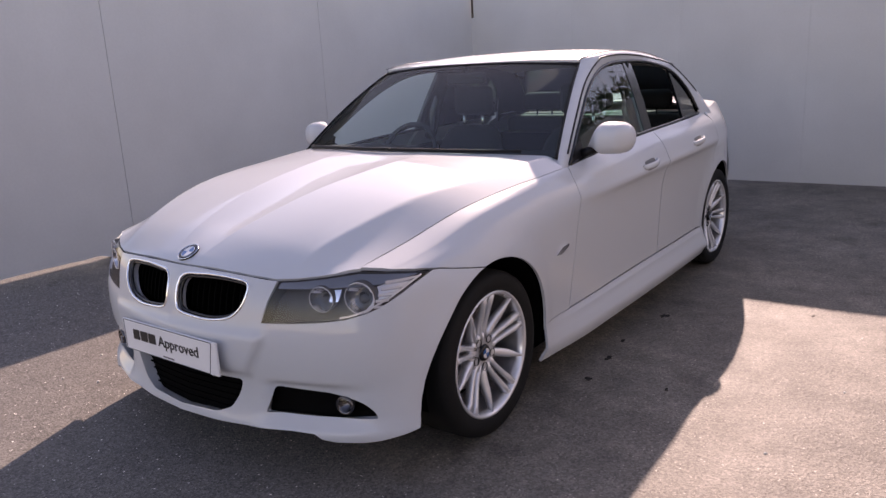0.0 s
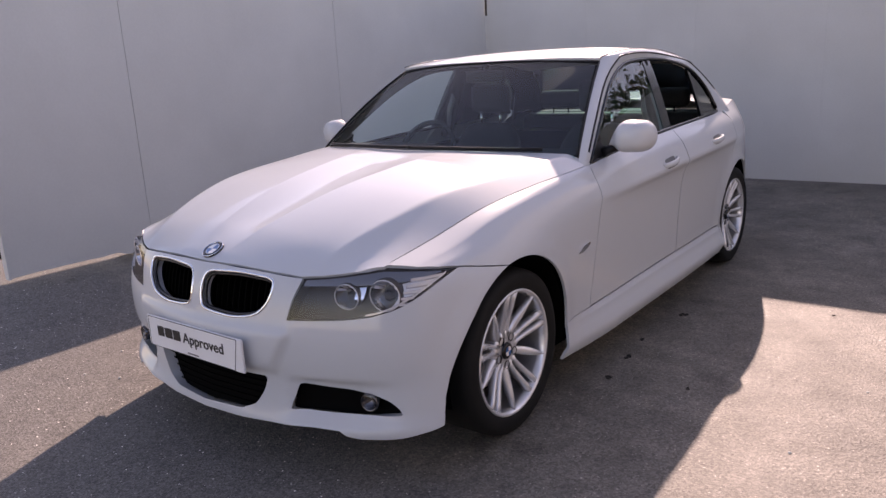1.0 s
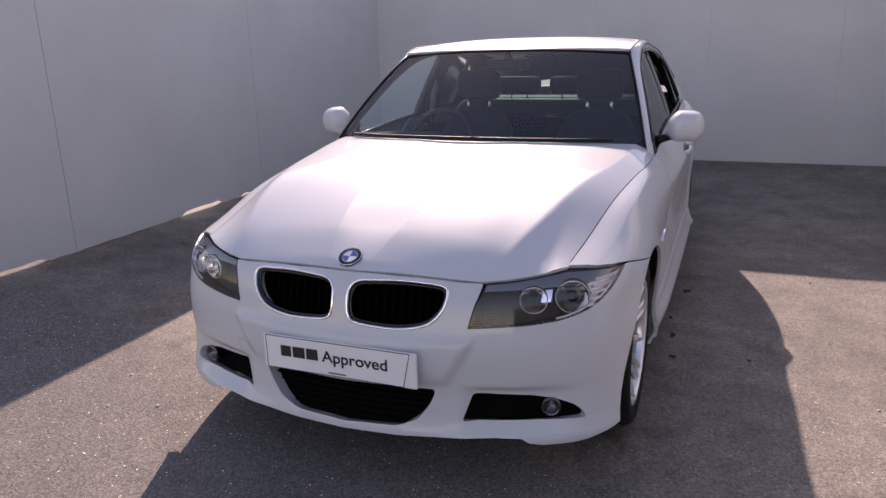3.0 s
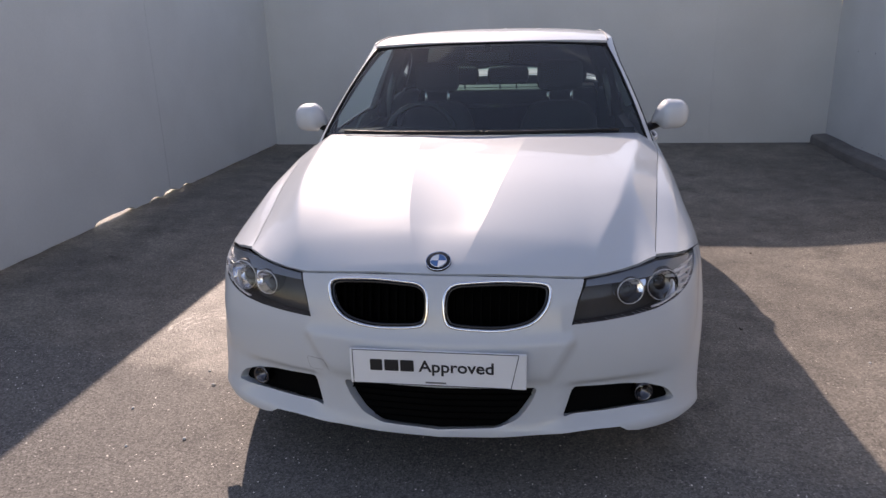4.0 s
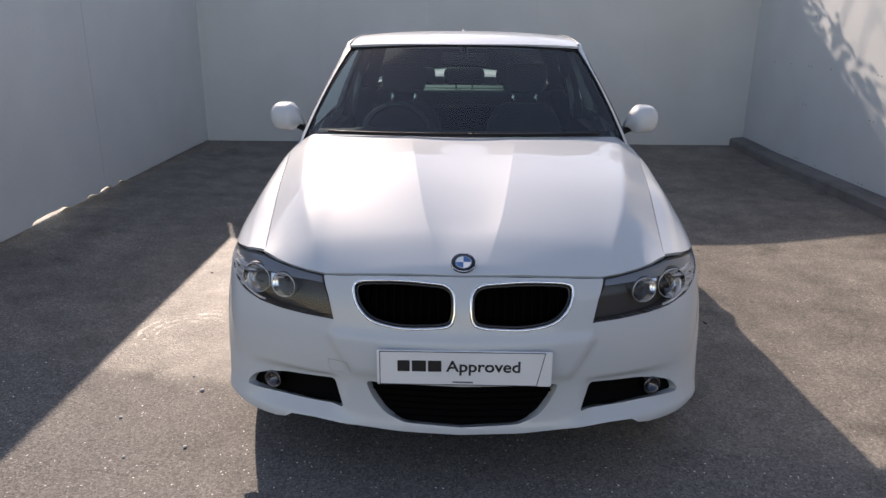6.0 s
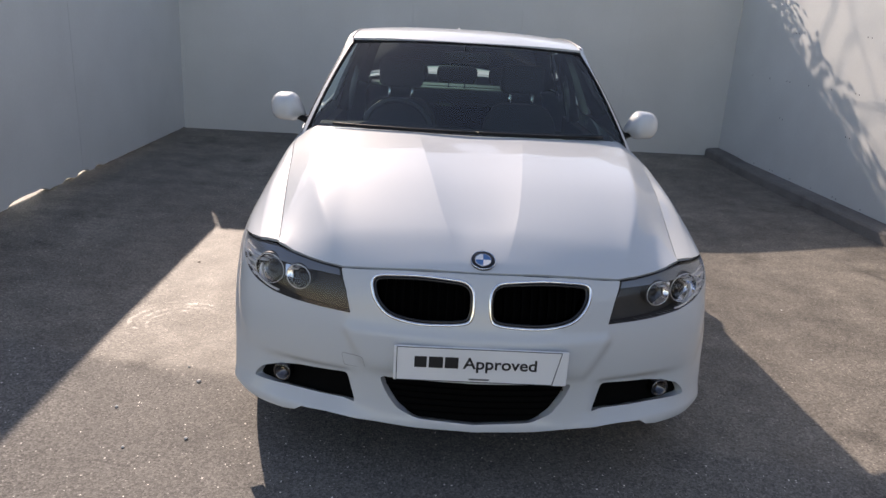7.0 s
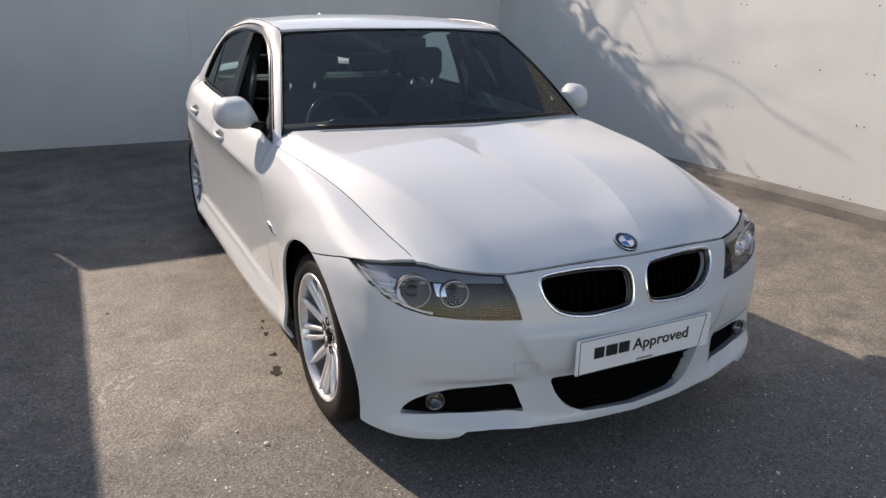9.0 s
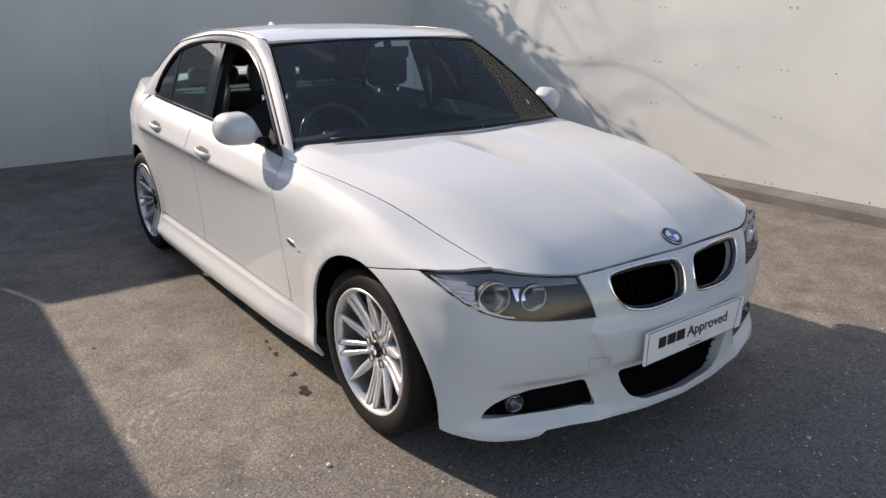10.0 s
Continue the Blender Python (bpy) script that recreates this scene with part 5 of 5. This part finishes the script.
    bm = tube([(sg * 0.79, 0.900, 0.958), (sg * 0.82, 0.912, 0.968), (sg * 0.86, 0.925, 0.985)], [0.03, 0.024, 0.028], 10, squash=(1.3, 0.8))
    part("mirror_arm", bm, BLACK, mirror, "black mirror arm")
    bm = box((min(sg * 0.866, sg * 0.965), 0.972, 0.974), (max(sg * 0.866, sg * 0.965), 0.978, 1.070), 0.002)
    part("mirror_glass", bm, CHROME, mirror, "silvered mirror glass")
    # side repeater
    rows = []
    bm = bmesh.new()
    o = rounded([(0.450, v_at(0.45, 0.594)), (0.500, v_at(0.5, 0.592)), (0.565, v_at(0.565, 0.612)), (0.562, v_at(0.562, 0.625)), (0.505, v_at(0.505, 0.619))], 0.012)
    rep = panel("side_repeater", o, side, CHROME, car, "small chrome side repeater", step=0.02, sv=0.12, flange=0.008, mirror=mir, lift=0.005)
    # door handles
    for y0, z0 in ((1.36, 0.832), (2.12, 0.868)):
        x0 = side(y0 + 0.1, v_at(y0 + 0.1, z0))[0]
        pts, rad = [], []
        for i in range(11):
            q = i / 10
            pts.append((sg * (x0 - 0.012 + 0.030 * math.sin(math.pi * q) ** 0.5), y0 + 0.20 * q, z0 + 0.016 * q))
            rad.append(0.011 + 0.003 * math.sin(math.pi * q))
        h = part("door_handle", tube(pts, rad, 10, squash=(0.7, 1.1)), PAINT, car, "white door handle")
        # flat grey patch on the door, coloured as the shade of the recess
        o = rounded([(y0 + 0.035, v_at(y0, z0 - 0.022)), (y0 + 0.165, v_at(y0, z0 - 0.018)), (y0 + 0.165, v_at(y0, z0 + 0.03)), (y0 + 0.035, v_at(y0, z0 + 0.026))], 0.05)
        panel("handle_cup_shade", o, side, GREYTRIM, h, "flat grey patch painted as the handle recess's shade", step=0.02, sv=0.12, flange=0, mirror=mir, lift=0.0015)

# windscreen edge, wipers, aerial, inside mirror
pts = [screen(-0.985 + 1.97 * i / 30, 0.99) for i in range(31)]
part("screen_seal", tube(pts, 0.006, 6), BLACK, car, "black windscreen seal")
for pts in ([(-0.62, 0.60), (-0.3, 0.50), (0.05, 0.475)], [(0.02, 0.475), (0.35, 0.52), (0.62, 0.60)]):
    line = []
    for i in range(13):
        q = i / 12 * 2
        k = min(1, int(q))
        x = pts[k][0] + (pts[k + 1][0] - pts[k][0]) * (q - k)
        u = x / 0.745
        p = Vector(screen(u, 0.035))
        line.append((p.x, p.y - 0.012, p.z + 0.012))
    part("wiper", tube(line, 0.008, 6), BLACK, car, "black wiper arm")
bm = loft([[(sx * w, 2.50 + y, 1.372 + z) for sx, w, z in ((-1, 0.030, 0.0), (-1, 0.016, h * 0.7), (0, 0, h), (1, 0.016, h * 0.7), (1, 0.030, 0.0))] for y, h in ((-0.07, 0.004), (-0.02, 0.035), (0.03, 0.058), (0.07, 0.062), (0.09, 0.01))], caps=True)
part("roof_aerial", bm, PAINT, car, "white fin-shaped roof aerial")


# ---- interior ----
def build_seat(x, y, label):
    seat = part("front_seat", loft([[(x + w * c, y + dy, z) for c in (-1, -0.9, -0.5, 0, 0.5, 0.9, 1) for w in [0.24]] for dy, z in ((-0.50, 0.36), (-0.52, 0.46), (-0.45, 0.51), (-0.2, 0.49), (0.0, 0.47), (0.02, 0.36))]), SEAT, car, label)
    rows = []
    for z, w, dy, th in ((0.44, 0.20, -0.02, 0.07), (0.60, 0.245, 0.02, 0.085), (0.80, 0.245, 0.07, 0.08), (0.91, 0.22, 0.11, 0.07), (0.985, 0.175, 0.135, 0.055), (1.008, 0.12, 0.14, 0.03)):
        ring = []
        for j in range(16):
            a = 2 * math.pi * j / 16
            ca, sa = math.cos(a), math.sin(a)
            bolster = 0.03 * max(0, abs(ca) - 0.6)
            ring.append((x + w * math.copysign(abs(ca) ** 0.6, ca), y + dy + th * math.copysign(abs(sa) ** 0.7, sa) - bolster, z))
        rows.append(ring)
    part("backrest", loft(rows, closed=True, caps=True), SEAT, seat)
    head = box((x - 0.135, y + 0.095, 1.072), (x + 0.135, y + 0.185, 1.25), 0.04, 4)
    part("headrest", head, SEAT, seat, "dark padded headrest")
    for dx in (-0.07, 0.07):
        part("headrest_post", tube([(x + dx, y + 0.13, 0.97), (x + dx, y + 0.13, 1.10)], 0.009, 8), CHROME, seat, "chrome headrest post")


for x in (0.38, -0.37):
    build_seat(x, 1.62, "dark cloth front seat with headrest")
bench = part("rear_bench", box((-0.66, 2.20, 0.34), (0.66, 2.72, 0.56), 0.05, 3), SEAT, car, "dark cloth rear bench")
part("bench_back", box((-0.66, 2.60, 0.50), (0.66, 2.78, 1.0), 0.05, 3), SEAT, bench)
for x, w in ((-0.37, 0.165), (0.01, 0.15), (0.41, 0.165)):
    part("headrest", box((x - w, 2.63, 1.035), (x + w, 2.72, 1.16), 0.04, 3), SEAT, bench)
    for dx in (-0.06, 0.06):
        part("headrest_post", tube([(x + dx, 2.68, 0.96), (x + dx, 2.68, 1.06)], 0.006, 6), SEAT, bench)
part("parcel_shelf", box((-0.64, 2.74, 0.985), (0.64, 3.06, 1.005), 0.005), SEAT, car, "dark parcel shelf")
rows = []
for i in range(-8, 9):
    u = i / 8
    k = 0.26 * abs(u) ** 2.2
    x = 0.735 * u
    rows.append([(x, y, z) for y, z in ((0.45 + k * 0.9, 0.955), (0.62 + k * 0.6, 0.965), (0.80 + k * 0.2, 0.975 + 0.02 * math.exp(-((x + 0.36) / 0.2) ** 2)), (0.93, 0.955 + 0.02 * math.exp(-((x + 0.36) / 0.2) ** 2)), (0.97, 0.88), (0.95, 0.70), (0.92, 0.55))])
part("dashboard", loft(rows), LINER, car, "black dashboard")
sw = Matrix.Translation((-0.36, 1.06, 0.90)) @ Matrix.Rotation(radians(62), 4, "X")
ringpts = [(0.185 * math.cos(2 * math.pi * i / 40), 0.185 * math.sin(2 * math.pi * i / 40), 0) for i in range(40)]
bm = tube(ringpts, 0.016, 10, True)
bm.transform(sw)
wheel_s = part("steering_wheel", bm, GLOSS, car, "black leather steering wheel")
bm = box((-0.075, -0.06, -0.03), (0.075, 0.06, 0.02), 0.025, 3)
bm.transform(sw)
part("hub", bm, BLACK, wheel_s)
for a in (0, 180, 270):
    bm = tube([(0.06 * math.cos(radians(a)), 0.06 * math.sin(radians(a)), 0), (0.18 * math.cos(radians(a)), 0.18 * math.sin(radians(a)), 0)], [0.02, 0.014], 8, squash=(1, 0.5))
    bm.transform(sw)
    part("wheel_spoke", bm, GREYTRIM, wheel_s, "silver spoke insert")
im = part("inside_mirror", box((-0.12, 1.135, 1.275), (0.12, 1.165, 1.335), 0.012, 3), BLACK, car, "black inside mirror")
part("mirror_foot", tube([(0, 1.15, 1.33), (0, 1.165, 1.36)], 0.02, 8), BLACK, im)
rl = [(float(ROOF_W(y)) - 0.01, y) for y in (1.25, 1.6, 2.0, 2.4, 2.56)]
h = [(0.0, 1.18), (0.35, 1.20)] + rl + [(0.0, 2.58)]
panel("headliner", h + [(-x, y) for x, y in h[::-1] if x > 0], roof, HEADLINING, car, "pale grey cloth headliner", step=0.15, flange=0, lift=-0.03)
for sg in (1, -1):
    bm = tube([(sg * 0.60, 1.78, 1.33), (sg * 0.66, 1.76, 1.15), (sg * 0.72, 1.74, 0.92)], 0.04, 8)
    part("pillar_trim", bm, LINER, car, "dark pillar trim")
    pts = [(sg * 0.635, 1.735, 1.19), (sg * 0.655, 1.70, 1.10), (sg * 0.69, 1.72, 0.92)]
    part("seat_belt", tube(pts, 0.02, 6, squash=(0.15, 1)), GREYTRIM, car, "grey seat belt")
